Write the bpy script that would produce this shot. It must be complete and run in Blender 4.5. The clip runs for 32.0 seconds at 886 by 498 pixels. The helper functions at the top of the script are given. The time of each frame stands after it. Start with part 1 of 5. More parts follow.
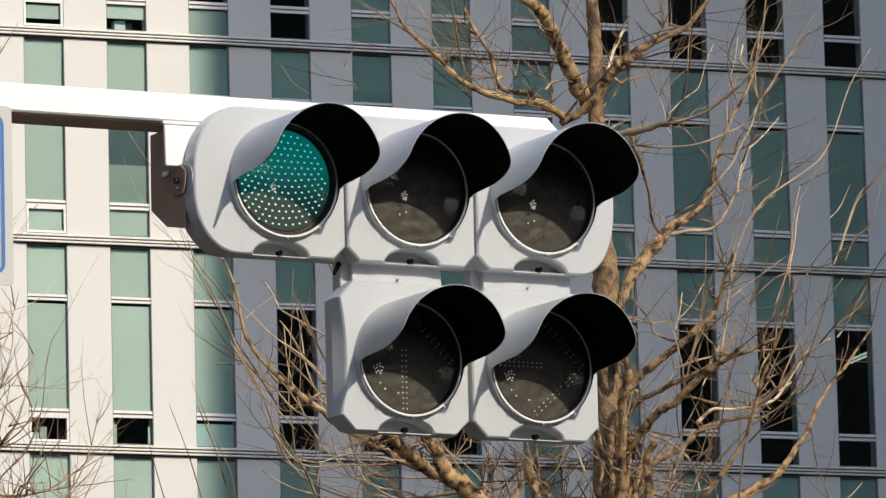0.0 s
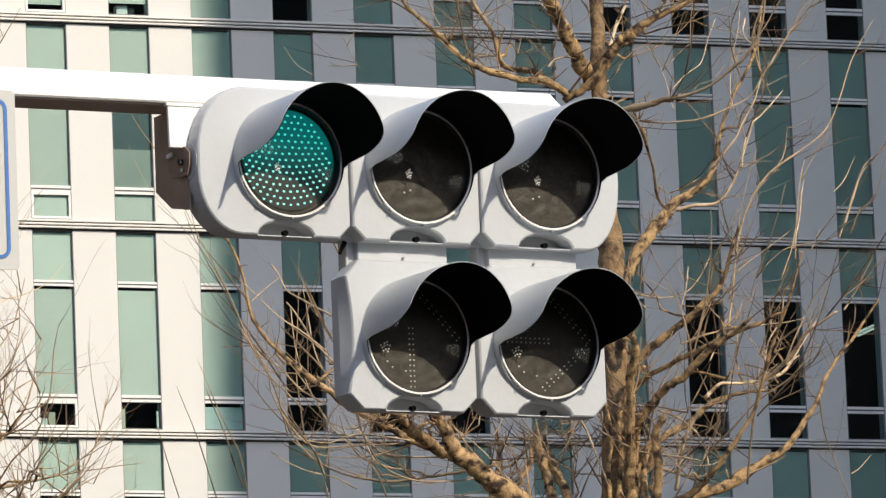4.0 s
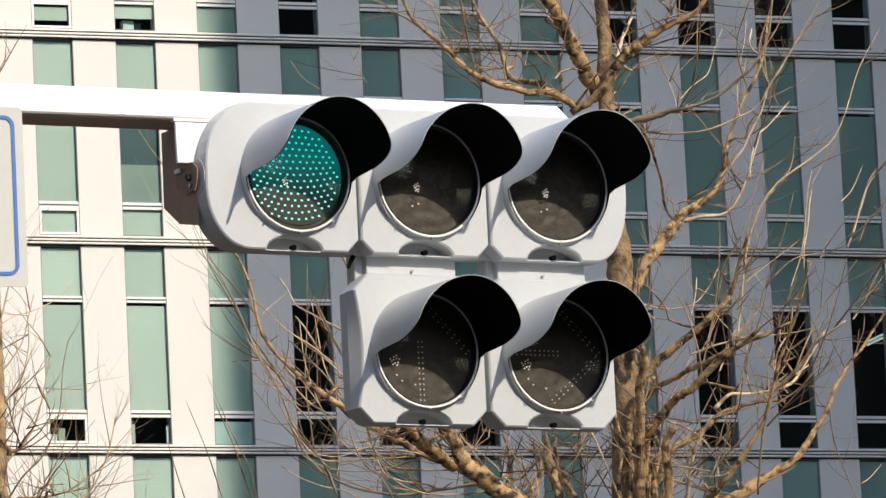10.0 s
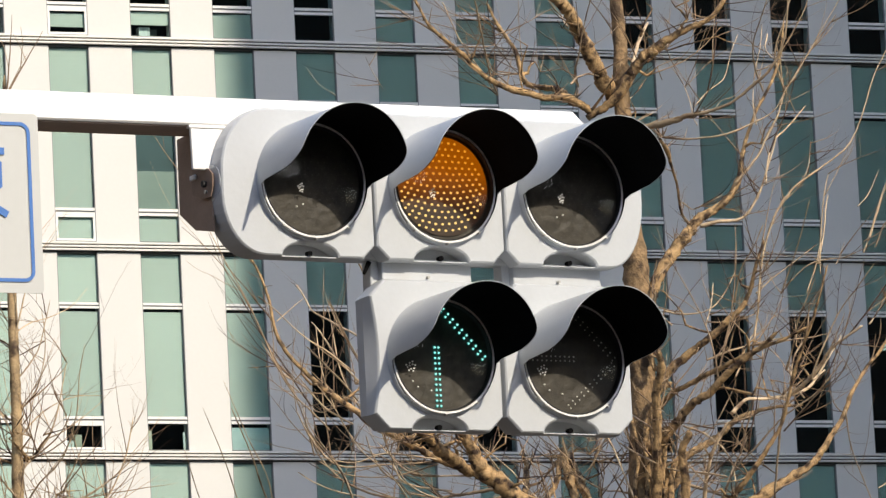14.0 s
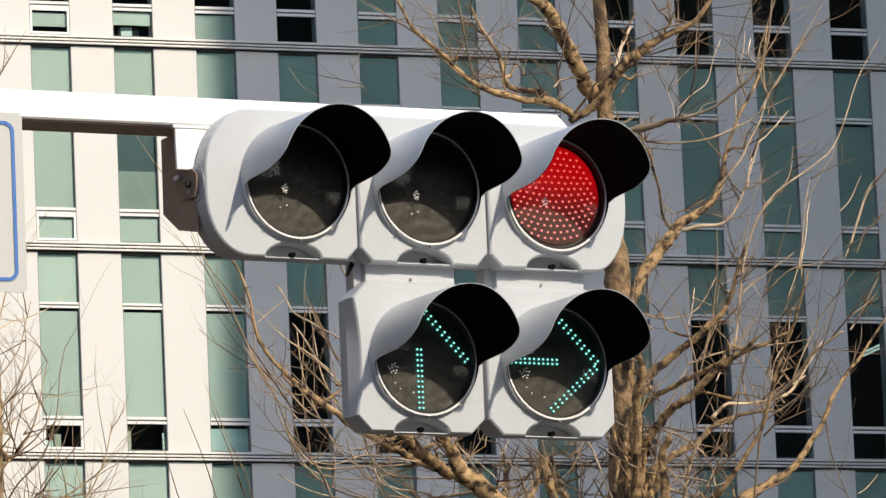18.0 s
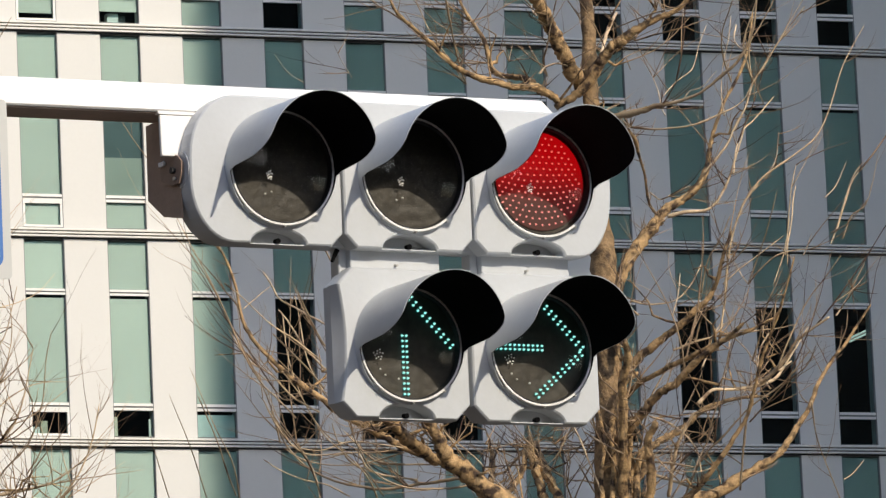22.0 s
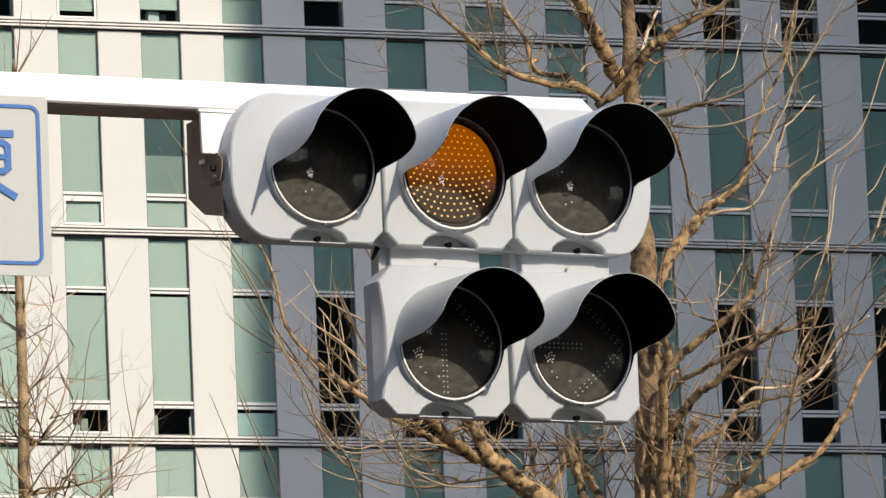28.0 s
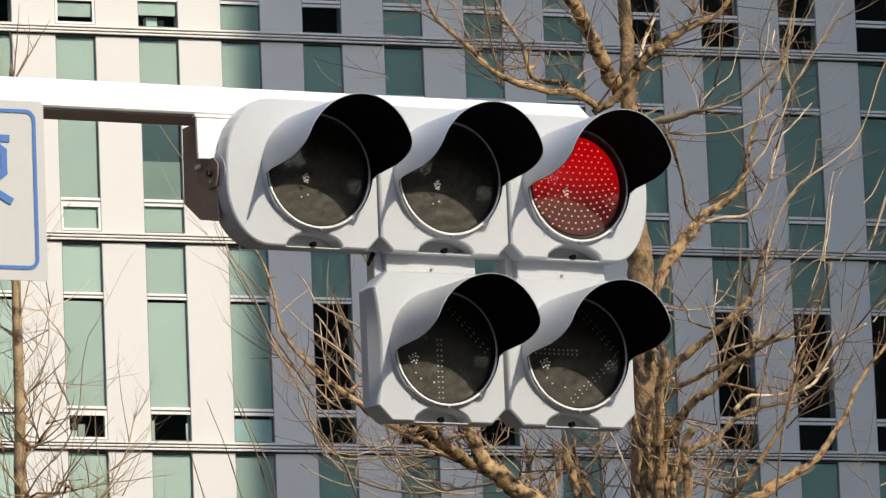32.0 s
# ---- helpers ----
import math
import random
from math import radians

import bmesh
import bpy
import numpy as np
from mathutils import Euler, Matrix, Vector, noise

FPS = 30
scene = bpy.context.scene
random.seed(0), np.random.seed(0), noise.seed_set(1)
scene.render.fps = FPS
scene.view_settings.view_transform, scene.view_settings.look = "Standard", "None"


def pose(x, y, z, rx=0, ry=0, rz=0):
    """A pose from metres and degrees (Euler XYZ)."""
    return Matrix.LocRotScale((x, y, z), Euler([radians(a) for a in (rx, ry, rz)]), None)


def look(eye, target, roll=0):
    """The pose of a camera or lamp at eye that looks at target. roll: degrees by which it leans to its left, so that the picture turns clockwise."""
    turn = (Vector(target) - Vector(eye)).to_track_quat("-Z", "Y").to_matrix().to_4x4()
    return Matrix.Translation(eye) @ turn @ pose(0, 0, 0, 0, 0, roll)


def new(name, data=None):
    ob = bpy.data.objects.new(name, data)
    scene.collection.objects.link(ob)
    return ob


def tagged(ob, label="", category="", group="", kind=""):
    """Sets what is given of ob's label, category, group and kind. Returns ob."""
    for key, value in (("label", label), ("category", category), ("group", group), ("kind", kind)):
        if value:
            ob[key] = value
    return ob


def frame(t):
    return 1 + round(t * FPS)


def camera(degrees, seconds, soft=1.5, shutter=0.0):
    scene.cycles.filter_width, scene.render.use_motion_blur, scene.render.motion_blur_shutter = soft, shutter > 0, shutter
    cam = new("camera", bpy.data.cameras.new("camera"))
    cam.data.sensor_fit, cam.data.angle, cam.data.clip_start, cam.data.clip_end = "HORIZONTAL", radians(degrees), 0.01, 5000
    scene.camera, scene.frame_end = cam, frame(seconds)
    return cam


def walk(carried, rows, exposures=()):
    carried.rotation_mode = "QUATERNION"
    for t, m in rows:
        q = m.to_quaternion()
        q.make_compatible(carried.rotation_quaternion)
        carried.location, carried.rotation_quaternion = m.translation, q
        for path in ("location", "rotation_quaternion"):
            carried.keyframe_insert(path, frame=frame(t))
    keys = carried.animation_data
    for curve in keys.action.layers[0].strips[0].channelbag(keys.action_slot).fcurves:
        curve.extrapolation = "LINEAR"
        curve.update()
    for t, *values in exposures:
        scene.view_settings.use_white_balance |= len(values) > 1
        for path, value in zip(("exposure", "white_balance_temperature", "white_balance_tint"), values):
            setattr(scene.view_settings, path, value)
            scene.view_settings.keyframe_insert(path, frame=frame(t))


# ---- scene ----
cam = camera(7.476, 32.0, 1.35)
walk(cam, [
    (0.0, pose(-0.0011, 0, 1.5061, 100.9657, 0, -0.0755) @ pose(0, 0, 0, 0, 0, -1.508)),
    (0.5, pose(-0.0013, 0, 1.5051, 100.9428, 0, -0.0956) @ pose(0, 0, 0, 0, 0, -1.496)),
    (1.0, pose(-0.0063, 0, 1.5071, 100.8918, 0, -0.1288) @ pose(0, 0, 0, 0, 0, -1.345)),
    (1.5, pose(-0.0104, 0, 1.5072, 100.8804, 0, -0.0978) @ pose(0, 0, 0, 0, 0, -1.290)),
    (2.0, pose(-0.0084, 0, 1.5039, 100.8801, 0, -0.0783) @ pose(0, 0, 0, 0, 0, -1.244)),
    (2.5, pose(-0.0065, 0, 1.5024, 100.8489, 0, -0.0843) @ pose(0, 0, 0, 0, 0, -1.173)),
    (3.0, pose(-0.0055, 0, 1.5028, 100.8214, 0, -0.0544) @ pose(0, 0, 0, 0, 0, -1.132)),
    (3.5, pose(-0.0028, 0, 1.5010, 100.8019, 0, -0.0417) @ pose(0, 0, 0, 0, 0, -1.786)),
    (5.5, pose(0.0017, 0, 1.4983, 100.7873, 0, -0.0072) @ pose(0, 0, 0, 0, 0, -2.944)),
    (6.0, pose(0.0010, 0, 1.4994, 100.6868, 0, -0.0253) @ pose(0, 0, 0, 0, 0, -3.153)),
    (6.5, pose(-0.0006, 0, 1.4981, 100.6953, 0, -0.0124) @ pose(0, 0, 0, 0, 0, -3.327)),
    (7.0, pose(-0.0002, 0, 1.4994, 100.7919, 0, -0.0106) @ pose(0, 0, 0, 0, 0, -3.297)),
    (7.5, pose(0.0026, 0, 1.4996, 100.8462, 0, -0.0169) @ pose(0, 0, 0, 0, 0, -3.240)),
    (8.0, pose(0.0026, 0, 1.5004, 100.8664, 0, 0.0086) @ pose(0, 0, 0, 0, 0, -3.115)),
    (8.5, pose(0.0022, 0, 1.5004, 100.8769, 0, 0.0069) @ pose(0, 0, 0, 0, 0, -3.137)),
    (9.0, pose(-0.0001, 0, 1.5002, 100.8750, 0, -0.0002) @ pose(0, 0, 0, 0, 0, -2.877)),
    (9.5, pose(-0.0010, 0, 1.5018, 100.8912, 0, 0.0201) @ pose(0, 0, 0, 0, 0, -3.018)),
    (10.0, pose(-0.0007, 0, 1.5014, 100.9065, 0, 0.0464) @ pose(0, 0, 0, 0, 0, -2.880)),
    (10.5, pose(-0.0001, 0, 1.5016, 100.9216, 0, 0.0570) @ pose(0, 0, 0, 0, 0, -2.843)),
    (11.0, pose(-0.0015, 0, 1.5035, 100.9256, 0, 0.0600) @ pose(0, 0, 0, 0, 0, -2.856)),
    (11.5, pose(-0.0034, 0, 1.5030, 100.9012, 0, 0.0881) @ pose(0, 0, 0, 0, 0, -2.828)),
    (12.0, pose(-0.0050, 0, 1.5016, 100.8883, 0, 0.1432) @ pose(0, 0, 0, 0, 0, -2.593)),
    (12.5, pose(-0.0079, 0, 1.5040, 100.8930, 0, 0.1831) @ pose(0, 0, 0, 0, 0, -2.616)),
    (13.0, pose(-0.0052, 0, 1.5038, 100.9191, 0, 0.1822) @ pose(0, 0, 0, 0, 0, -2.689)),
    (13.5, pose(-0.0029, 0, 1.5023, 100.9427, 0, 0.1826) @ pose(0, 0, 0, 0, 0, -2.812)),
    (14.0, pose(0.0014, 0, 1.5018, 100.9609, 0, 0.1857) @ pose(0, 0, 0, 0, 0, -2.980)),
    (14.5, pose(0.0016, 0, 1.5025, 100.9984, 0, 0.1599) @ pose(0, 0, 0, 0, 0, -2.912)),
    (16.5, pose(-0.0081, 0, 1.5049, 101.0487, 0, 0.1137) @ pose(0, 0, 0, 0, 0, -2.525)),
    (17.0, pose(-0.0084, 0, 1.5027, 101.0475, 0, 0.0940) @ pose(0, 0, 0, 0, 0, -2.493)),
    (17.5, pose(-0.0080, 0, 1.5019, 101.0465, 0, 0.0808) @ pose(0, 0, 0, 0, 0, -2.547)),
    (18.0, pose(-0.0077, 0, 1.5010, 100.9748, 0, 0.0141) @ pose(0, 0, 0, 0, 0, -2.566)),
    (18.5, pose(-0.0063, 0, 1.5002, 100.9166, 0, -0.0586) @ pose(0, 0, 0, 0, 0, -2.673)),
    (19.0, pose(-0.0066, 0, 1.4992, 100.8467, 0, -0.1365) @ pose(0, 0, 0, 0, 0, -2.521)),
    (19.5, pose(-0.0074, 0, 1.4987, 100.8019, 0, -0.1737) @ pose(0, 0, 0, 0, 0, -2.486)),
    (20.0, pose(-0.0053, 0, 1.4979, 100.7605, 0, -0.1711) @ pose(0, 0, 0, 0, 0, -2.677)),
    (20.5, pose(-0.0028, 0, 1.4970, 100.7302, 0, -0.1726) @ pose(0, 0, 0, 0, 0, -2.617)),
    (21.0, pose(-0.0004, 0, 1.4983, 100.7266, 0, -0.1442) @ pose(0, 0, 0, 0, 0, -2.773)),
    (21.5, pose(-0.0020, 0, 1.5003, 100.7980, 0, -0.1230) @ pose(0, 0, 0, 0, 0, -2.728)),
    (22.0, pose(-0.0030, 0, 1.5009, 100.8526, 0, -0.0961) @ pose(0, 0, 0, 0, 0, -2.646)),
    (22.5, pose(-0.0027, 0, 1.4994, 100.8568, 0, -0.0666) @ pose(0, 0, 0, 0, 0, -2.557)),
    (23.0, pose(-0.0022, 0, 1.4973, 100.8251, 0, 0.0153) @ pose(0, 0, 0, 0, 0, -2.681)),
    (23.5, pose(-0.0011, 0, 1.4981, 100.8418, 0, 0.1294) @ pose(0, 0, 0, 0, 0, -2.791)),
    (24.0, pose(0.0007, 0, 1.4994, 100.9015, 0, 0.1456) @ pose(0, 0, 0, 0, 0, -2.809)),
    (24.5, pose(0.0008, 0, 1.4982, 100.8973, 0, 0.1539) @ pose(0, 0, 0, 0, 0, -2.922)),
    (25.0, pose(0.0017, 0, 1.4977, 100.8663, 0, 0.1765) @ pose(0, 0, 0, 0, 0, -2.969)),
    (25.5, pose(0.0036, 0, 1.4971, 100.8136, 0, 0.1621) @ pose(0, 0, 0, 0, 0, -3.151)),
    (27.5, pose(0.0011, 0, 1.4996, 100.8475, 0, 0.2405) @ pose(0, 0, 0, 0, 0, -2.708)),
    (28.0, pose(-0.0022, 0, 1.4993, 100.8551, 0, 0.2535) @ pose(0, 0, 0, 0, 0, -2.507)),
    (28.5, pose(-0.0034, 0, 1.4977, 100.8386, 0, 0.2452) @ pose(0, 0, 0, 0, 0, -2.508)),
    (29.0, pose(-0.0014, 0, 1.4999, 100.8616, 0, 0.1878) @ pose(0, 0, 0, 0, 0, -2.669)),
    (29.5, pose(-0.0012, 0, 1.4997, 100.8847, 0, 0.2158) @ pose(0, 0, 0, 0, 0, -2.561)),
    (30.0, pose(0.0020, 0, 1.4982, 100.9011, 0, 0.2610) @ pose(0, 0, 0, 0, 0, -2.701)),
    (30.5, pose(0.0020, 0, 1.4989, 100.9179, 0, 0.3125) @ pose(0, 0, 0, 0, 0, -2.681)),
    (31.0, pose(0.0014, 0, 1.4981, 100.8876, 0, 0.3313) @ pose(0, 0, 0, 0, 0, -2.752)),
    (31.5, pose(0.0045, 0, 1.4962, 100.9266, 0, 0.3031) @ pose(0, 0, 0, 0, 0, -2.686)),
    (32.0, pose(0.0033, 0, 1.4963, 100.9118, 0, 0.2310) @ pose(0, 0, 0, 0, 0, -2.340)),
], exposures=(
    (0.0, -0.17, 6800, 11), (1.0, -0.15, 6850, 11), (3.0, -0.07, 6850, 11), (6.0, 0.04, 6850, 11), (9.0, 0.02, 6850, 11), (11.0, 0.06, 6850, 11), (12.0, 0.12, 6850, 11), (14.0, 0.05, 6850, 11), (17.0, -0.02, 6850, 11), (19.0, -0.04, 6850, 11),
    (21.0, -0.08, 6850, 11), (23.0, -0.10, 6850, 11), (25.0, -0.09, 6850, 11), (28.0, -0.09, 6850, 11), (29.5, -0.04, 6850, 11), (31.0, 0.02, 6850, 11), (32.0, -0.08, 6850, 11)))

# ---------------------------------------------------------------- sun and sky
SUN_AZ = radians(40.5)      # to the right of the way back from the camera
SUN_EL = radians(32.5)
to_sun = Vector((math.sin(SUN_AZ) * math.cos(SUN_EL), -math.cos(SUN_AZ) * math.cos(SUN_EL), math.sin(SUN_EL)))

world = bpy.data.worlds.new("sky")
scene.world = world
world.use_nodes = True
wn = world.node_tree.nodes
sky = wn.new("ShaderNodeTexSky")
sky.sky_type, sky.sun_disc = "NISHITA", False
sky.sun_elevation = SUN_EL
sky.sun_rotation = math.atan2(to_sun.x, to_sun.y)
sky.air_density, sky.dust_density, sky.ozone_density = 1.0, 1.3, 3.2
world.node_tree.links.new(sky.outputs[0], wn["Background"].inputs[0])
wn["Background"].inputs[1].default_value = 0.209

sun = new("sun", bpy.data.lights.new("sun", "SUN"))
sun.data.energy, sun.data.angle, sun.data.color = 3.92, radians(0.53), (1.0, 0.92, 0.775)
sun.matrix_world = look(to_sun * 200, (0, 0, 0))


# ---------------------------------------------------------------- materials
def mat(name, color, rough=0.6, metal=0.0, vary=0.12, scale=6.0, fine=90.0, bump=0.1, stain=None, stain_at=0.62, spec=0.5, piece=0.0):
    """A surface with colour variation at two scales, and fine relief."""
    m = bpy.data.materials.new(name)
    m.use_nodes = True
    nt, n = m.node_tree, m.node_tree.nodes
    b = n["Principled BSDF"]
    b.inputs["Metallic"].default_value = metal
    b.inputs["Specular IOR Level"].default_value = spec
    co = n.new("ShaderNodeTexCoord")
    n1, n2 = n.new("ShaderNodeTexNoise"), n.new("ShaderNodeTexNoise")
    n1.inputs["Scale"].default_value, n2.inputs["Scale"].default_value = scale, fine
    n1.inputs["Detail"].default_value = n2.inputs["Detail"].default_value = 4
    for x in (n1, n2):
        nt.links.new(co.outputs["Object"], x.inputs["Vector"])
    mix = n.new("ShaderNodeMath")
    mix.operation = "MULTIPLY_ADD"
    mix.inputs[1].default_value = 0.35
    nt.links.new(n2.outputs[0], mix.inputs[0])
    half = n.new("ShaderNodeMath")
    half.operation = "MULTIPLY"
    half.inputs[1].default_value = 0.65
    nt.links.new(n1.outputs[0], half.inputs[0])
    nt.links.new(half.outputs[0], mix.inputs[2])
    ramp = n.new("ShaderNodeMapRange")
    ramp.inputs[1].default_value, ramp.inputs[2].default_value = 0.3, 0.7
    ramp.inputs[3].default_value, ramp.inputs[4].default_value = 1 - vary, 1 + vary
    nt.links.new(mix.outputs[0], ramp.inputs[0])
    col = n.new("ShaderNodeMix")
    col.data_type, col.blend_type = "RGBA", "MULTIPLY"
    col.inputs[0].default_value = 1.0
    col.inputs[6].default_value = (*color, 1)
    last = ramp.outputs[0]
    if piece:
        oi = n.new("ShaderNodeObjectInfo")
        pr = n.new("ShaderNodeMapRange")
        pr.inputs[3].default_value, pr.inputs[4].default_value = 1 - piece, 1 + piece
        nt.links.new(oi.outputs["Random"], pr.inputs[0])
        pm = n.new("ShaderNodeMath")
        pm.operation = "MULTIPLY"
        nt.links.new(ramp.outputs[0], pm.inputs[0])
        nt.links.new(pr.outputs[0], pm.inputs[1])
        last = pm.outputs[0]
    nt.links.new(last, col.inputs[7])
    out = col.outputs[2]
    if stain:
        s = n.new("ShaderNodeTexNoise")
        s.inputs["Scale"].default_value, s.inputs["Detail"].default_value = scale * 0.7, 6
        nt.links.new(co.outputs["Object"], s.inputs["Vector"])
        sr = n.new("ShaderNodeMapRange")
        sr.inputs[1].default_value, sr.inputs[2].default_value = stain_at, stain_at + 0.14
        nt.links.new(s.outputs[0], sr.inputs[0])
        sm = n.new("ShaderNodeMix")
        sm.data_type = "RGBA"
        sm.inputs[7].default_value = (*stain, 1)
        nt.links.new(sr.outputs[0], sm.inputs[0])
        nt.links.new(out, sm.inputs[6])
        out = sm.outputs[2]
    nt.links.new(out, b.inputs["Base Color"])
    rr = n.new("ShaderNodeMapRange")
    rr.inputs[3].default_value, rr.inputs[4].default_value = max(rough - 0.08, 0.02), min(rough + 0.08, 1)
    nt.links.new(n1.outputs[0], rr.inputs[0])
    nt.links.new(rr.outputs[0], b.inputs["Roughness"])
    if bump:
        bp = n.new("ShaderNodeBump")
        bp.inputs["Strength"].default_value, bp.inputs["Distance"].default_value = bump, 0.01
        nt.links.new(n2.outputs[0], bp.inputs["Height"])
        nt.links.new(bp.outputs[0], b.inputs["Normal"])
    return m


def glass(name, tint, rough=0.02, wave=0.0, wave_scale=3.0, ior=1.5, floor_gloss=0.0):
    """Clear or tinted glass sheet: lets light straight through and mirrors by its angle."""
    m = bpy.data.materials.new(name)
    m.use_nodes = True
    nt, n = m.node_tree, m.node_tree.nodes
    n.remove(n["Principled BSDF"])
    tr, gl, mx, fr = (n.new(k) for k in ("ShaderNodeBsdfTransparent", "ShaderNodeBsdfGlossy", "ShaderNodeMixShader", "ShaderNodeFresnel"))
    tr.inputs[0].default_value = (*tint, 1)
    gl.inputs["Roughness"].default_value = rough
    fr.inputs[0].default_value = ior
    fac = fr.outputs[0]
    if floor_gloss:
        ad = n.new("ShaderNodeMath")
        ad.operation = "ADD"
        ad.inputs[1].default_value = floor_gloss
        nt.links.new(fac, ad.inputs[0])
        fac = ad.outputs[0]
    nt.links.new(fac, mx.inputs[0])
    nt.links.new(tr.outputs[0], mx.inputs[1])
    nt.links.new(gl.outputs[0], mx.inputs[2])
    nt.links.new(mx.outputs[0], n["Material Output"].inputs[0])
    if wave:
        co, nz, bp = (n.new(k) for k in ("ShaderNodeTexCoord", "ShaderNodeTexNoise", "ShaderNodeBump"))
        nz.inputs["Scale"].default_value = wave_scale
        bp.inputs["Strength"].default_value, bp.inputs["Distance"].default_value = wave, 0.02
        nt.links.new(co.outputs["Object"], nz.inputs["Vector"])
        nt.links.new(nz.outputs[0], bp.inputs["Height"])
        nt.links.new(bp.outputs[0], gl.inputs["Normal"])
        nt.links.new(bp.outputs[0], fr.inputs["Normal"])
    return m


def glow(name, color, strength, low=1.0, low_color=None):
    """A lamp's surface. low: how much of its strength the lower part keeps (the lens sends the upper part's light down the road). low_color: the lower part's hue."""
    m = bpy.data.materials.new(name)
    m.use_nodes = True
    nt, b = m.node_tree, m.node_tree.nodes["Principled BSDF"]
    b.inputs["Base Color"].default_value = (0.022, 0.02, 0.017, 1)
    b.inputs["Roughness"].default_value = 0.4
    b.inputs["Emission Color"].default_value = (*color, 1)
    b.inputs["Emission Strength"].default_value = strength
    if low != 1:
        co, sp, mr = (nt.nodes.new(k) for k in ("ShaderNodeTexCoord", "ShaderNodeSeparateXYZ", "ShaderNodeMapRange"))
        mr.interpolation_type = "SMOOTHSTEP"
        mr.inputs[1].default_value, mr.inputs[2].default_value = -0.080, 0.062
        nt.links.new(co.outputs["Object"], sp.inputs[0])
        nt.links.new(sp.outputs[2], mr.inputs[0])
        st, hue = nt.nodes.new("ShaderNodeMapRange"), nt.nodes.new("ShaderNodeMix")
        st.inputs[3].default_value, st.inputs[4].default_value = strength * low, strength
        nt.links.new(mr.outputs[0], st.inputs[0])
        nt.links.new(st.outputs[0], b.inputs["Emission Strength"])
        hue.data_type = "RGBA"
        hue.inputs[6].default_value, hue.inputs[7].default_value = (*(low_color or color), 1), (*color, 1)
        nt.links.new(mr.outputs[0], hue.inputs[0])
        nt.links.new(hue.outputs[2], b.inputs["Emission Color"])
    return m


M_PANEL = mat("cream_wall_panel", (0.655, 0.645, 0.62), 0.55, vary=0.03, scale=0.35, fine=14, bump=0.03)
M_LEDGE = mat("pale_ledge_metal", (0.72, 0.705, 0.66), 0.45, vary=0.04, scale=0.8, fine=20, bump=0.02)
M_GAP_SHADE = mat("ledge_gap_shade", (0.025, 0.025, 0.027), 0.8, vary=0.2)
M_FRAME = mat("white_window_frame", (0.78, 0.77, 0.74), 0.4, vary=0.04, scale=2, fine=20, bump=0.02)
M_SASH = mat("grey_window_sash", (0.16, 0.17, 0.17), 0.45, vary=0.1)
M_BLIND = mat("pale_roller_blind", (0.695, 0.65, 0.59), 0.8, vary=0.05, scale=1.2, fine=60, bump=0.03, piece=0.10)
M_ROOM = mat("painted_room_dimness", (0.034, 0.036, 0.04), 0.9, vary=0.25, scale=0.8, bump=0.0)
M_BOX = mat("office_clutter", (0.55, 0.50, 0.40), 0.8, vary=0.3, scale=2, piece=0.4)
M_TEAL = mat("blue_grey_sheet", (0.105, 0.135, 0.145), 0.8, vary=0.45, scale=1.1, bump=0.0)
M_SCREEN = mat("grey_green_screen", (0.37, 0.37, 0.335), 0.8, vary=0.2, scale=1.6, bump=0.0)
M_TURQ = mat("blotched_cloth", (0.78, 0.82, 0.80), 0.8, vary=0.08, scale=5, stain=(0.22, 0.64, 0.62), stain_at=0.57)
M_TUBE = glow("white_tube_light", (0.9, 1.0, 0.92), 0.75)
M_PANE = glass("green_window_glass", (0.735, 0.86, 0.865), 0.015, wave=0.05, wave_scale=0.9, ior=1.45)
M_SIGNAL = mat("light_grey_signal_paint", (0.50, 0.52, 0.54), 0.42, vary=0.04, scale=5, fine=60, bump=0.04, stain=(0.49, 0.495, 0.495), stain_at=0.68)
M_ARM = mat("white_arm_paint", (0.86, 0.85, 0.84), 0.4, vary=0.03, scale=3, fine=50, bump=0.03)
M_UNDER = mat("brown_underside_shade", (0.46, 0.35, 0.28), 0.7, vary=0.15, scale=8, fine=60, bump=0.06)
# bracket's brown holds the shade and warm bounced light of its left side
M_BRACKET = mat("brown_shade_bracket", (0.33, 0.228, 0.172), 0.6, vary=0.15, scale=12, fine=80, bump=0.1)
M_CLAMP = mat("dark_brown_clamp", (0.27, 0.185, 0.14), 0.6, vary=0.2, scale=14, fine=80, bump=0.1)
M_STEEL = mat("galvanised_steel", (0.45, 0.44, 0.42), 0.4, 0.8, vary=0.2, scale=20)
M_LINER = mat("matt_black_liner", (0.006, 0.006, 0.0065), 0.85, vary=0.3, scale=8, bump=0.05, spec=0.02)
M_GASKET = mat("black_gasket", (0.015, 0.015, 0.016), 0.6, vary=0.2)
M_RING = mat("bright_lens_ring", (0.80, 0.80, 0.78), 0.5, 0.0, vary=0.05)
M_REFLECT = mat("dark_led_backing", (0.038, 0.033, 0.026), 0.55, 0.0, vary=0.45, scale=22, fine=85, bump=0.16)
M_LENS = glass("clear_lens_cover", (0.92, 0.92, 0.90), 0.03, wave=0.05, wave_scale=34, ior=1.35)
nt = M_LENS.node_tree                  # thin mottled diffuse haze, added to soften the hood's shadow edge behind the cover
mo, df, m2, nz = nt.nodes["Material Output"], nt.nodes.new("ShaderNodeBsdfDiffuse"), nt.nodes.new("ShaderNodeMixShader"), nt.nodes.new("ShaderNodeTexNoise")
nz.inputs["Scale"].default_value, nz.inputs["Detail"].default_value = 16.0, 5.0
mr = nt.nodes.new("ShaderNodeMapRange")
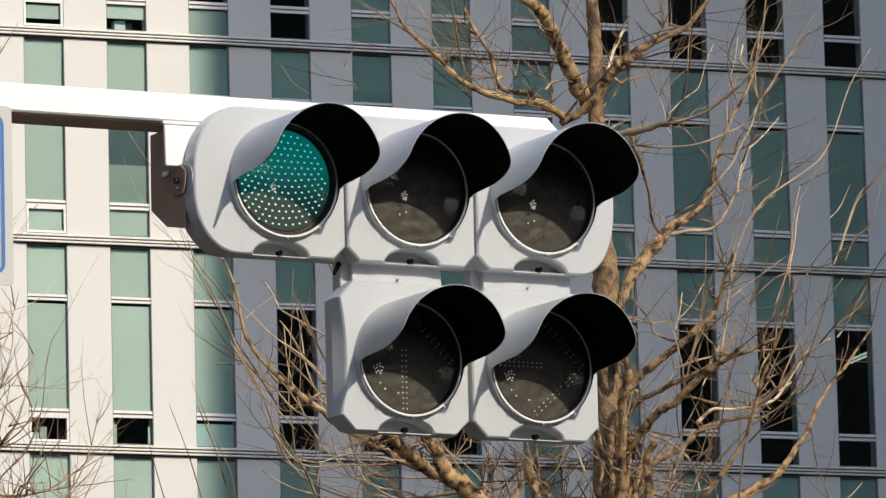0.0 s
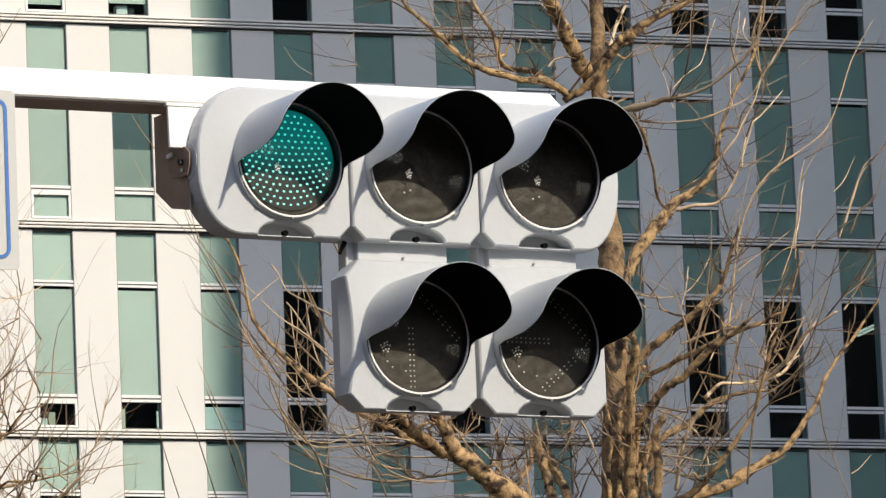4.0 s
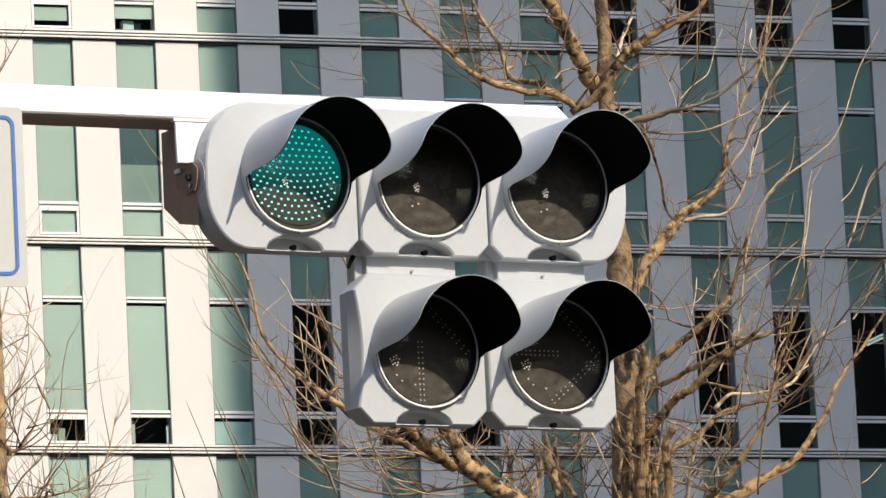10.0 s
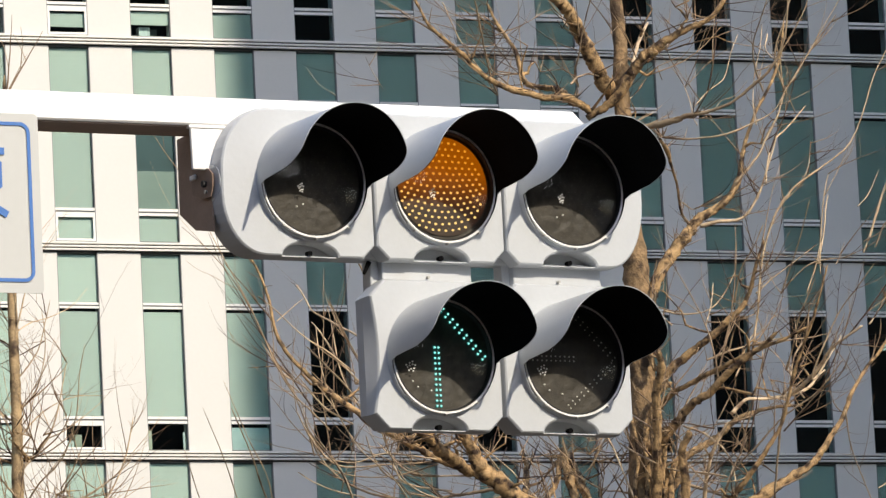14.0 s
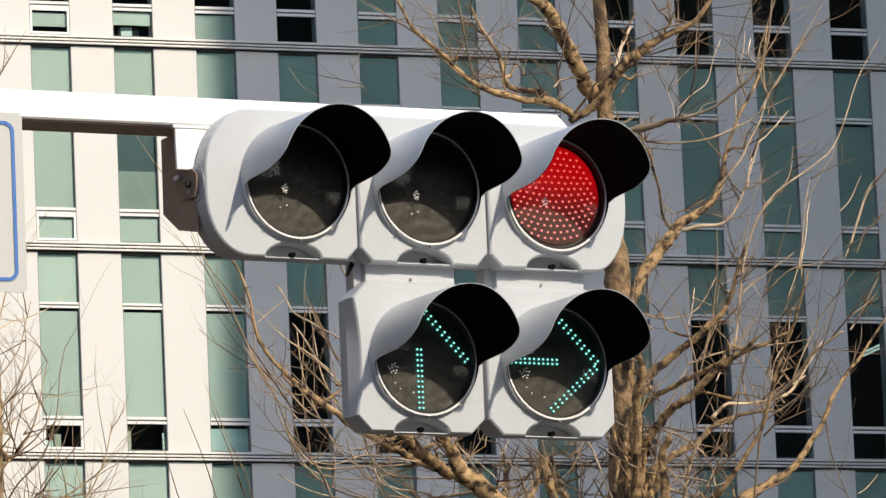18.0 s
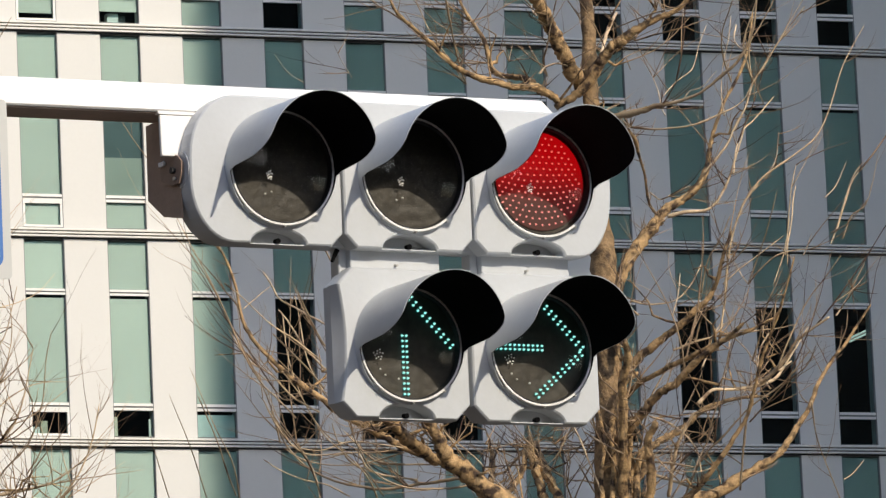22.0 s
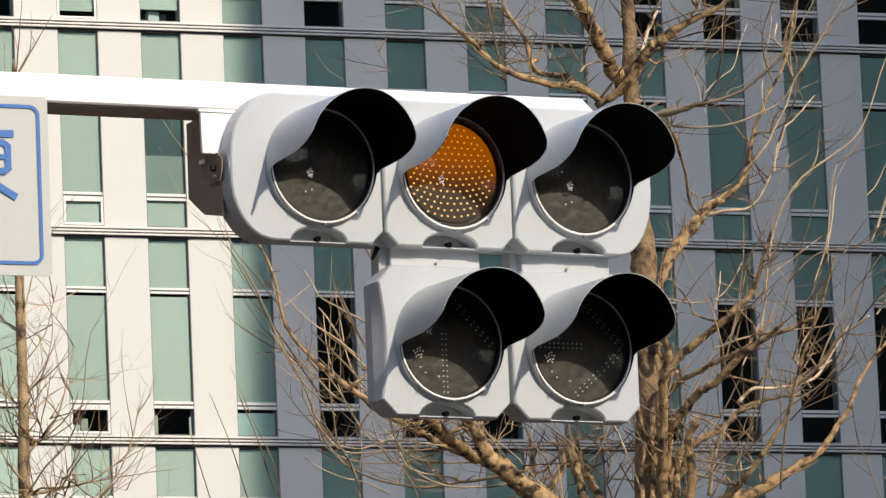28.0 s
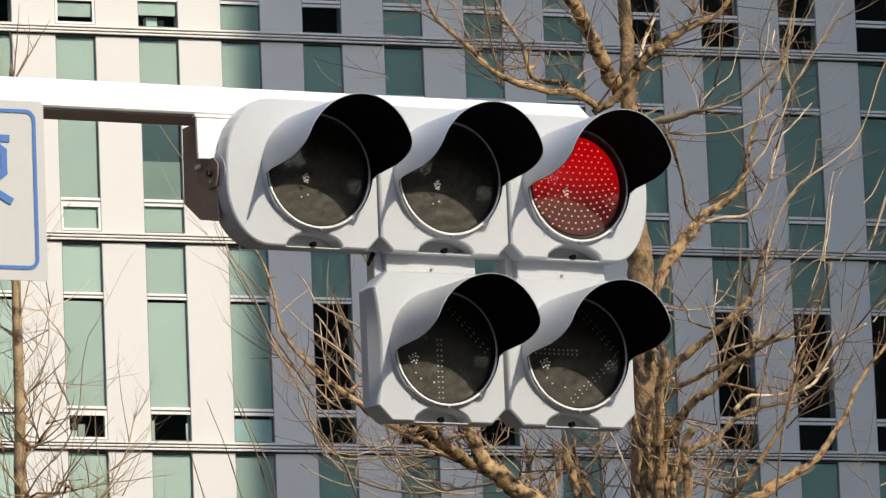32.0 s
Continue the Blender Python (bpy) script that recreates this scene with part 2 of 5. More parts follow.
mr.inputs[1].default_value, mr.inputs[2].default_value, mr.inputs[3].default_value, mr.inputs[4].default_value = 0.35, 0.7, 0.006, 0.05
df.inputs[0].default_value = (0.36, 0.33, 0.28, 1)
oc = nt.nodes.new("ShaderNodeTexCoord")
nt.links.new(oc.outputs["Object"], nz.inputs["Vector"])
nt.links.new(nz.outputs[0], mr.inputs[0])
nt.links.new(mr.outputs[0], m2.inputs[0])
nt.links.new(mo.inputs[0].links[0].from_socket, m2.inputs[1])
nt.links.new(df.outputs[0], m2.inputs[2])
nt.links.new(m2.outputs[0], mo.inputs[0])
M_GLINT_DOT = mat("white_glint_dot", (0.95, 0.95, 0.93), 0.14, 0.0, vary=0.05, spec=1.0)
M_FAINT_BEAD = mat("dark_led_bead", (0.10, 0.09, 0.075), 0.3, vary=0.2)
M_DULL_BEAD = mat("unlit_led_bead", (0.66, 0.66, 0.63), 0.13, vary=0.1, spec=1.0)
M_SIGN = mat("white_sign_sheet", (0.50, 0.505, 0.485), 0.5, vary=0.03, scale=3, fine=40, bump=0.02)
M_BLUE = mat("blue_sign_paint", (0.02, 0.135, 0.43), 0.5, vary=0.06)
M_BARK = mat("pale_brown_bark", (0.41, 0.262, 0.124), 0.8, vary=0.6, scale=19, fine=70, bump=1.0, stain=(0.040, 0.021, 0.011), stain_at=0.478)
M_TRUNK = mat("mottled_brown_bark", (0.25, 0.160, 0.080), 0.85, vary=0.6, scale=14, fine=46, bump=1.0, stain=(0.06, 0.036, 0.018), stain_at=0.50)
M_SLIM = mat("tan_young_bark", (0.36, 0.25, 0.13), 0.75, vary=0.5, scale=12, fine=50, bump=0.7, stain=(0.06, 0.034, 0.017), stain_at=0.50)
M_SHOOT = mat("pale_smooth_bark", (0.47, 0.35, 0.22), 0.6, vary=0.35, scale=9, fine=60, bump=0.25, stain=(0.14, 0.08, 0.04), stain_at=0.55, piece=0.35)
M_TWIG = mat("tan_twig_bark", (0.42, 0.295, 0.18), 0.7, vary=0.4, scale=5, fine=60, bump=0.2)
nt = M_TWIG.node_tree
# random dark twigs stand in for those in shade
geo, tw = nt.nodes.new("ShaderNodeNewGeometry"), nt.nodes.new("ShaderNodeMix")
tw.data_type = "RGBA"
bs = nt.nodes["Principled BSDF"]
old = bs.inputs["Base Color"].links[0].from_socket
rg = nt.nodes.new("ShaderNodeMapRange")
rg.inputs[1].default_value, rg.inputs[2].default_value = 0.32, 0.88
nt.links.new(geo.outputs["Random Per Island"], rg.inputs[0])
nt.links.new(rg.outputs[0], tw.inputs[0])
nt.links.new(old, tw.inputs[6])
tw.inputs[7].default_value = (0.085, 0.045, 0.025, 1)
nt.links.new(tw.outputs[2], bs.inputs["Base Color"])
M_ROAD = mat("grey_asphalt", (0.058, 0.046, 0.034), 0.9, vary=0.25, scale=0.8, fine=60, bump=0.3)
M_GROUND = mat("paved_city_ground", (0.07, 0.058, 0.045), 0.9, vary=0.2, scale=0.2, fine=12, bump=0.2)
M_KERB = mat("concrete_kerb", (0.35, 0.34, 0.32), 0.85, vary=0.15, scale=3, bump=0.2)
M_BLOCK = mat("grey_unseen_wall", (0.14, 0.125, 0.11), 0.8, vary=0.06, scale=0.3, fine=8)
M_ROW = mat("beige_bounce_front", (0.22, 0.20, 0.175), 0.8, vary=0.08, scale=0.3, fine=8)
M_GREEN_GLOW = glow("green_led_panel", (0.0, 0.36, 0.37), 0.36, 0.10)
M_GREEN_BEAD = glow("green_led", (0.06, 0.85, 0.76), 0.95, 1.35, (0.36, 0.97, 0.90))
M_AMBER_GLOW = glow("amber_led_panel", (0.80, 0.19, 0.002), 0.42, 0.07)
M_AMBER_BEAD = glow("amber_led", (1.0, 0.38, 0.03), 0.85, 1.5, (1.0, 0.66, 0.22))
M_RED_GLOW = glow("red_led_panel", (0.95, 0.003, 0.008), 0.50, 0.13)
M_RED_BEAD = glow("red_led", (1.0, 0.17, 0.14), 0.95, 1.25, (1.0, 0.30, 0.28))
M_ARROW_BEAD = glow("cyan_arrow_led", (0.42, 1.0, 0.96), 1.15)
M_ARROW_HALO = glow("cyan_arrow_halo", (0.0, 0.50, 0.47), 0.46)


# ---------------------------------------------------------------- mesh helpers
def part(name, bm, material, parent=None, label="", at=None, smooth=False):
    """One mesh object out of a bmesh (or a mesh), under a thing or a part."""
    if isinstance(bm, bmesh.types.BMesh):
        bmesh.ops.recalc_face_normals(bm, faces=bm.faces)
        me = bpy.data.meshes.new(name)
        bm.to_mesh(me)
        bm.free()
        me.materials.append(material)
        if smooth:
            me.shade_smooth()
            me.set_sharp_from_angle(angle=radians(35))
    else:
        me = bm
    ob = new(name, me)
    if parent:
        ob.parent = parent
    if at is not None:
        ob.matrix_basis = at
    if label:
        ob["label"] = label
    return ob


def box(x0, x1, y0, y1, z0, z1, bm=None, bevel=0.0):
    own = bm or bmesh.new()
    if bevel:
        tmp = bmesh.new()
        vs = bmesh.ops.create_cube(tmp, size=1, matrix=Matrix.LocRotScale(((x0 + x1) / 2, (y0 + y1) / 2, (z0 + z1) / 2), None, (x1 - x0, y1 - y0, z1 - z0)))
        bmesh.ops.bevel(tmp, geom=list(tmp.edges), offset=bevel, segments=2, affect="EDGES", profile=0.5)
        me = bpy.data.meshes.new("tmp")
        tmp.to_mesh(me)
        tmp.free()
        own.from_mesh(me)
        bpy.data.meshes.remove(me)
    else:
        bmesh.ops.create_cube(own, size=1, matrix=Matrix.LocRotScale(((x0 + x1) / 2, (y0 + y1) / 2, (z0 + z1) / 2), None, (x1 - x0, y1 - y0, z1 - z0)))
    return own


def corner(cx, cz, r, a0, a1, n, rz=None):
    rz = rz or r
    return [(cx + r * math.cos(radians(a0 + (a1 - a0) * i / n)), cz + rz * math.sin(radians(a0 + (a1 - a0) * i / n))) for i in range(n + 1)]


def outline(xl, xr, zb, zt, bl, br, tr, tl, notch=None):
    """A plate's outline, anticlockwise from the bottom left. Each corner: (radius, steps) or (radius, steps, height). notch: half width and height of an arch cut into the bottom edge."""
    bl, br, tr, tl = ((*c, c[0])[:3] if len(c) == 2 else c for c in (bl, br, tr, tl))
    pts = corner(xl + bl[0], zb + bl[2], bl[0], 180, 270, bl[1], bl[2])
    if notch:
        w, h = notch
        pts += [(-w * math.cos(math.pi * i / 14), zb + h * math.sin(math.pi * i / 14)) for i in range(15)]
    pts += corner(xr - br[0], zb + br[2], br[0], 270, 360, br[1], br[2])
    pts += corner(xr - tr[0], zt - tr[2], tr[0], 0, 90, tr[1], tr[2])
    pts += corner(xl + tl[0], zt - tl[2], tl[0], 90, 180, tl[1], tl[2])
    return pts


def shrunk(pts, d):
    """The outline moved inwards by d."""
    out, n = [], len(pts)
    for i in range(n):
        a, b, c = Vector(pts[i - 1]), Vector(pts[i]), Vector(pts[(i + 1) % n])
        e, f = (b - a), (c - b)
        e, f = (e.normalized() if e.length > 1e-7 else f.normalized()), (f.normalized() if f.length > 1e-7 else e.normalized())
        n1, n2 = Vector((-e.y, e.x)), Vector((-f.y, f.x))
        k = n1 + n2
        k = k / max(k.length_squared, 0.8) * 2
        out.append((b.x + k.x * d, b.y + k.y * d))
    return out


def prism(pts, layers, bm=None):
    """A plate with the outline pts, through layers (y, inset) from front to back."""
    bm = bm or bmesh.new()
    rings = []
    for y, inset in layers:
        ring = shrunk(pts, inset) if inset else pts
        rings.append([bm.verts.new((x, y, z)) for x, z in ring])
    n = len(pts)
    bm.faces.new(rings[0])
    bm.faces.new(rings[-1][::-1])
    for a, b in zip(rings, rings[1:]):
        for i in range(n):
            bm.faces.new((a[i], b[i], b[(i + 1) % n], a[(i + 1) % n]))
    return bm


def lathe(profile, n=48, closed=False, bm=None):
    """Turns a profile of (radius, y) round the y axis."""
    bm = bm or bmesh.new()
    rings = []
    for r, y in profile:
        if r < 1e-6:
            rings.append([bm.verts.new((0, y, 0))])
        else:
            rings.append([bm.verts.new((r * math.cos(2 * math.pi * i / n), y, r * math.sin(2 * math.pi * i / n))) for i in range(n)])
    pairs = list(zip(rings, rings[1:])) + ([(rings[-1], rings[0])] if closed else [])
    for a, b in pairs:
        for i in range(n):
            j = (i + 1) % n
            if len(a) == 1:
                bm.faces.new((a[0], b[i], b[j]))
            elif len(b) == 1:
                bm.faces.new((a[i], b[0], a[j]))
            else:
                bm.faces.new((a[i], b[i], b[j], a[j]))
    return bm


def rod(a, b, r0, r1, n=10, bm=None):
    """A straight tapered bar from a to b."""
    bm = bm or bmesh.new()
    a, b = Vector(a), Vector(b)
    m = Matrix.Translation((a + b) / 2) @ (b - a).to_track_quat("Z", "Y").to_matrix().to_4x4()
    bmesh.ops.create_cone(bm, cap_ends=True, segments=n, radius1=r0, radius2=r1, depth=(b - a).length, matrix=m)
    return bm


def thing(name, at, label, category, group="", kind=""):
    ob = new(name)
    ob.matrix_basis = at
    return tagged(ob, label, category, group, kind)


# ---------------------------------------------------------------- ground and street
def ground():
    g = part("ground", box(-2500, 2500, -2500, 2500, -0.5, 0), M_GROUND)
    tagged(g, "wide paved city ground under the street", "ground", kind="structure")
    r = part("road", box(-400, 400, 6, 34, 0.004, 0.02), M_ROAD, at=pose(0, 0, 0, 0, 0, 27))
    tagged(r, "grey asphalt road beneath the signal arm", "road", kind="structure")
    for y in (5.85, 34.0):
        k = part("kerb", box(-400, 400, y, y + 0.15, 0.004, 0.15, bevel=0.015), M_KERB, at=pose(0, 0, 0, 0, 0, 27))
        tagged(k, "concrete kerb along the asphalt road", "kerb", group="kerbs of the road", kind="structure")


# ---------------------------------------------------------------- office building
FAC = pose(-6.931, 125.72, 0, 0, 0, 19.447)
PITCH, WIDE, FLOOR, BAND = 1.643, 0.80, 4.0, 26.16
FIRST, LAST = -4, 17
LOW, HIGH = -6, 4          # storeys below and above the middle ledge


def office_building():
    b = thing("office_building", FAC, "cream panelled office block with narrow green-glazed windows and triple ledges", "building")
    x0, x1 = FIRST * PITCH - WIDE - 0.843, LAST * PITCH + 0.843
    top = BAND + HIGH * FLOOR
    # piers between the window columns
    for k in range(FIRST, LAST + 2):
        xr = k * PITCH - WIDE
        xl = xr - (PITCH - WIDE)
        part("pier", box(xl, xr, 0, 0.30, 0, top), M_PANEL, b)
    for f in range(LOW, HIGH + 1):
        zb = BAND + f * FLOOR
        part("spandrel", box(x0, x1, 0.012, 0.29, zb - 0.02, zb + 0.185), M_PANEL, b)
    part("roof", box(x0, x1, 0.0, 22, top + 0.2, top + 0.9), M_PANEL, b)
    # near-black walls and slabs put the rooms' dimness into the colour
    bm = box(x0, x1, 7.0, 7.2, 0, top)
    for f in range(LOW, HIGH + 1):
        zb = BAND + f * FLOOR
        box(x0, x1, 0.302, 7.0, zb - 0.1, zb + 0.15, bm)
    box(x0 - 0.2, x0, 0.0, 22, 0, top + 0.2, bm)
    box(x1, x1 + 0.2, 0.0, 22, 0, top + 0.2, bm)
    part("room_walls", bm, M_ROOM, b, "near-black walls that paint the rooms behind the windows dim")
    part("back_wall", box(x0 - 0.2, x1 + 0.2, 22.001, 22.3, 0, top + 0.2), M_PANEL, b)
    # triple ledges
    for f in range(LOW, HIGH + 1):
        zb = BAND + f * FLOOR
        # near-black backing paints the shade between and just under the slats
        led = part("ledge", box(x0, x1, -0.014, -0.001, zb - 0.030, zb + 0.178), M_GAP_SHADE, b, "near-black strip painting the ledge's shadow gaps")
        for z, w in ((0.0, 0.037), (0.062, 0.037), (0.124, 0.042)):
            part("slat", box(x0, x1, -0.085, -0.015, zb + z, zb + z + w, bevel=0.006), M_LEDGE, led, "pale metal ledge slat")
    # windows: one set of shared meshes
    Y0, Y1 = 0.034, 0.072

    def keep(name, bm, m):
        ob = part(name, bm, m)
        me = ob.data
        bpy.data.objects.remove(ob)
        return me

    def ring_frame(x0, x1, z0, z1, w, y0, y1):
        """A rectangular frame as one closed piece."""
        bm = bmesh.new()
        loops = []
        for y in (y0, y1):
            for d in (0, w):
                loops.append([bm.verts.new(p) for p in ((x0 + d, y, z0 + d), (x1 - d, y, z0 + d), (x1 - d, y, z1 - d), (x0 + d, y, z1 - d))])
        for a, c in ((0, 1), (3, 2), (2, 0), (1, 3)):
            for i in range(4):
                k = (i + 1) % 4
                bm.faces.new((loops[a][i], loops[a][k], loops[c][k], loops[c][i]))
        return bm

    def rail(z0, z1):
        """A cross rail with a groove along its middle."""
        h = z1 - z0
        prof = [(0.010, 0.0), (0.010, 0.36 * h), (0.030, 0.38 * h), (0.030, 0.58 * h), (0.010, 0.60 * h), (0.010, h), (Y1, h), (Y1, 0.0)]
        bm = bmesh.new()
        ends = [[bm.verts.new((x, y, z0 + z)) for y, z in prof] for x in (-WIDE + 0.0125, -0.0125)]
        bm.faces.new(ends[0])
        bm.faces.new(ends[1][::-1])
        for i in range(8):
            k = (i + 1) % 8
            f = bm.faces.new((ends[0][i], ends[1][i], ends[1][k], ends[0][k]))
            f.material_index = int(0 < i < 4)
        return bm

    sash_me = keep("window", ring_frame(-WIDE, 0, -3.815, -0.02, 0.022, Y0, Y1), M_SASH)
    rail_me = [keep("rail", rail(a, c), M_FRAME) for a, c in ((-1.10, -0.985), (-3.30, -3.165))]
    for me in rail_me:
        me.materials.append(M_SASH)        # dark strip that paints the shade in the rail's groove
    liner_me = keep("liner", ring_frame(-WIDE, 0, -3.815, -0.02, 0.012, 0.004, Y0 - 0.001), M_SASH)
    low_me = keep("low_frame", ring_frame(-WIDE + 0.0125, -0.0125, -3.802, -3.302, 0.044, 0.008, Y0 - 0.002), M_FRAME)
    spans = ((-0.985, -0.05), (-3.165, -1.10), (-3.815, -3.30))
    panes, blinds = [], []
    for z0, z1 in spans:
        panes.append(keep("pane", box(-WIDE + 0.016, -0.020, 0.050, 0.056, z0, z1), M_PANE))
        blinds.append(keep("blind", box(-WIDE + 0.005, -0.005, 0.078, 0.084, z0 + 0.01, z1 - (0.012, 0.05, 0.02)[len(blinds)]), M_BLIND))
    bare = {(0, 0): (2,), (1, 0): (2,), (3, 0): (1, 2), (4, 0): (1, 2), (5, 0): (1, 2), (2, 0): (2,), (7, 0): (2,), (8, 0): (1, 2), (9, 0): (1, 2), (10, 0): (1, 2),
            (11, 0): (1, 2), (12, 0): (1,), (-2, 0): (2,), (1, 1): (1,), (3, 2): (1, 2), (7, 2): (1, 2), (8, 2): (1, 2), (9, 2): (1, 2), (10, 2): (1, 2),
            (0, 2): (1, 2), (1, 2): (1, 2), (2, 2): (1,), (-1, 2): (2,), (11, 2): (2,), (3, -1): (1,), (7, -1): (1,), (9, -1): (1, 2)}
    short = {(0, 2): (-3.645, -3.375), (1, 2): (-3.57, -3.315)}
    rnd = random.Random(4)
    for f in range(LOW, HIGH + 1):
        zb = BAND + f * FLOOR
        for k in range(FIRST, LAST + 1):
            opened = bare.get((k, f))
            if opened is None:
                opened = (1, 2) if (f not in (-1, 0, 1, 2) and rnd.random() < 0.3) else ()
            state = "green-glazed window strip with a dark bare pane" if opened else "green-glazed window strip with lowered pale blinds"
            w = part("window", sash_me, None, b, state, pose(k * PITCH, 0, zb))
            part("liner", liner_me, None, w, "dark lining of the window opening")
            for me in rail_me:
                part("rail", me, None, w)
            if k % 2 == 0 and k < 1:
                part("low_frame", low_me, None, w)
            for i in range(3):
                part("pane", panes[i], None, w).visible_shadow = False
                if i not in opened:
                    part("blind", blinds[i], None, w)
            if (k, f) in short:
                z0, z1 = short[(k, f)]
                part("blind", box(-WIDE + 0.005, -0.005, 0.078, 0.084, z0, z1), M_BLIND, w, "half-raised pale blind")
    # what shows in the rooms
    def inside(name, k, f, x0, x1, z0, z1, y0, y1, m, label, category):
        w, h = (x1 - x0) / 2, z1 - z0
        at = FAC @ pose(k * PITCH + (x0 + x1) / 2, y0, BAND + f * FLOOR + z0)
        tagged(part(name, box(-w, w, 0, y1 - y0, 0, h, bevel=0.006), m, at=at), label, category)
    inside("screen", 1, 1, -0.785, -0.015, -3.83, -2.42, 0.080, 0.086, M_SCREEN, "pale low screen behind the green glass", "screen")
    # sheet added to give this pane its dark tone
    inside("screen", 1, 1, -0.785, -0.015, -2.43, -1.09, 0.092, 0.098, M_TEAL, "dark blue-grey sheet added behind the glass to darken the pane", "screen")
    inside("folder", 1, 0, -0.79, -0.70, -3.83, -3.42, 0.09, 0.24, M_BOX, "beige upright folder standing at the low window", "folder")
    inside("paper_roll", 1, 0, -0.085, -0.045, -3.83, -3.45, 0.09, 0.13, M_FRAME, "white paper roll upright at the low window", "paper roll")
    inside("box", 0, 0, -0.76, -0.58, -3.83, -3.62, 0.10, 0.30, M_FRAME, "small white box behind the low window", "box")
    inside("carton", 0, 0, -0.55, -0.42, -3.83, -3.50, 0.12, 0.30, M_BOX, "brown carton behind the low window", "carton")
    inside("papers", 0, 2, -0.62, -0.40, -3.83, -3.74, 0.20, 0.35, M_FRAME, "stack of white papers behind the glass", "papers")
    inside("screen", 1, 2, -0.77, -0.34, -3.83, -3.66, 0.50, 0.53, M_SCREEN, "low grey screen behind a half-raised blind", "screen")
    inside("folder", 1, 2, -0.33, -0.19, -3.83, -3.60, 0.30, 0.45, M_SASH, "grey folder standing behind the glass", "folder")
    inside("box", 1, 2, -0.58, -0.36, -3.83, -3.58, 0.20, 0.40, M_FRAME, "white box standing behind the glass", "box")
    inside("banner", 2, 0, -0.775, -0.03, -3.80, -3.36, 0.092, 0.097, M_TURQ, "white cloth with turquoise blotches against the low window", "cloth")
    lamp = thing("ceiling_lamp", FAC @ pose(16.83, 1.6, 24.83), "lit white twin fluorescent tubes inside the dark office", "lamp")
    for dz in (-0.035, 0.035):
        part("tube", rod((-0.21, 0, -0.09 + dz), (0.21, 0, 0.09 + dz), 0.018, 0.018, 10), M_TUBE, lamp)
    part("tray", rod((-0.21, 0.03, -0.09), (0.21, 0.03, 0.09), 0.03, 0.03, 8), M_STEEL, lamp)
    part("holder", rod((0, 0.03, 0.03), (0, 0.03, 1.55), 0.01, 0.01, 6), M_STEEL, lamp)
    return b


def unseen_street_wall():
    """Plain unseen blocks across the street, behind the camera, added to darken what lenses and panes mirror."""
    w = part("unseen_street_wall", box(-90, 55, -26, -15, 0, 14), M_BLOCK)
    tagged(w, "unseen plain building row added to darken the lens reflections", "building", kind="structure")
    w = part("reflection_tower", box(105, 340, -90, -60, 0, 90), M_BLOCK)
    tagged(w, "unseen plain tower added to keep bright sky out of the panes", "building", kind="structure")


def unseen_block():
    """Plain blocks out of view: a tower shades part of the front, a wing added beside it dims its right end, and a row
    added along the street bounces sunlight back.
    """
    for x0, x1, y0, y1, high, label in ((27.18, 42, -63.4, -52, 88, "plain tall grey tower across from the office block"),
                                        (20.4, 40, -36, -0.6, 60, "unseen grey wing added to dim the right end of the front")):
        n = part("unseen_block", box(x0, x1, y0, y1, 0, high), M_BLOCK, at=FAC)
        tagged(n, label, "building", kind="structure")
    w = part("unseen_bounce_row", box(-46, -30, -12, 92, 0, 30), M_ROW)
    tagged(w, "unseen beige row added to bounce warm light from the left", "building", kind="structure")


# ---------------------------------------------------------------- traffic signal
SIGNAL = pose(-0.0705, 19.0, 5.3630, 1.5, -0.7, 29)
ARM = pose(-0.0705, 19.0, 5.3630, 0, -1.25, 29)
UNIT = 0.4215
R_RING = 0.1700
LENS_AT = Vector((0.010, 0, -0.002))


def visor_mesh(radius, length, thick_in):
    """Half-round hood, open below, with rounded lower front corners. Returns the shell and its black inside."""
    shell, liner = bmesh.new(), bmesh.new()
    a0, a1, n, m = -42.0, 222.0, 88, 10
    def reach(a):
        low = min(a, 180 - a)              # degrees above the level of the lamp's middle
        if low < -3:
            return 0.030 - 0.012 * (-low - 3) / 39
        s = min((low + 3) / 24.0, 1.0)
        front = length * 0.90 + length * 0.10 * min(max(low, 0) / 75.0, 1.0)
        return 0.06 + (front - 0.06) * math.sqrt(max(0.0, 1 - (1 - s) ** 2.4))
    for bm, r in ((shell, radius), (liner, radius - thick_in)):
        outer, inner = [], []
        for i in range(n + 1):
            a = a0 + (a1 - a0) * i / n
            far = reach(a)
            c, s = math.cos(radians(a)), math.sin(radians(a))
            row_o, row_i = [], []
            for j in range(m + 1):
                y = -0.010 - far * j / m
                flare = 1.0 - 0.002 * (j / m)
                row_o.append(bm.verts.new((r * flare * c, y, r * flare * s)))
                rin = (r - (0.0016 if bm is shell else 0.0012)) * flare
                row_i.append(bm.verts.new((rin * c, y, rin * s)))
            outer.append(row_o)
            inner.append(row_i)
        for i in range(n):
            for j in range(m):
                bm.faces.new((outer[i][j], outer[i + 1][j], outer[i + 1][j + 1], outer[i][j + 1]))
                bm.faces.new((inner[i][j], inner[i][j + 1], inner[i + 1][j + 1], inner[i + 1][j]))
            bm.faces.new((outer[i][m], outer[i + 1][m], inner[i + 1][m], inner[i][m]))
        for i in (0, n):
            for j in range(m):
                bm.faces.new((outer[i][j], outer[i][j + 1], inner[i][j + 1], inner[i][j]))
    return shell, liner


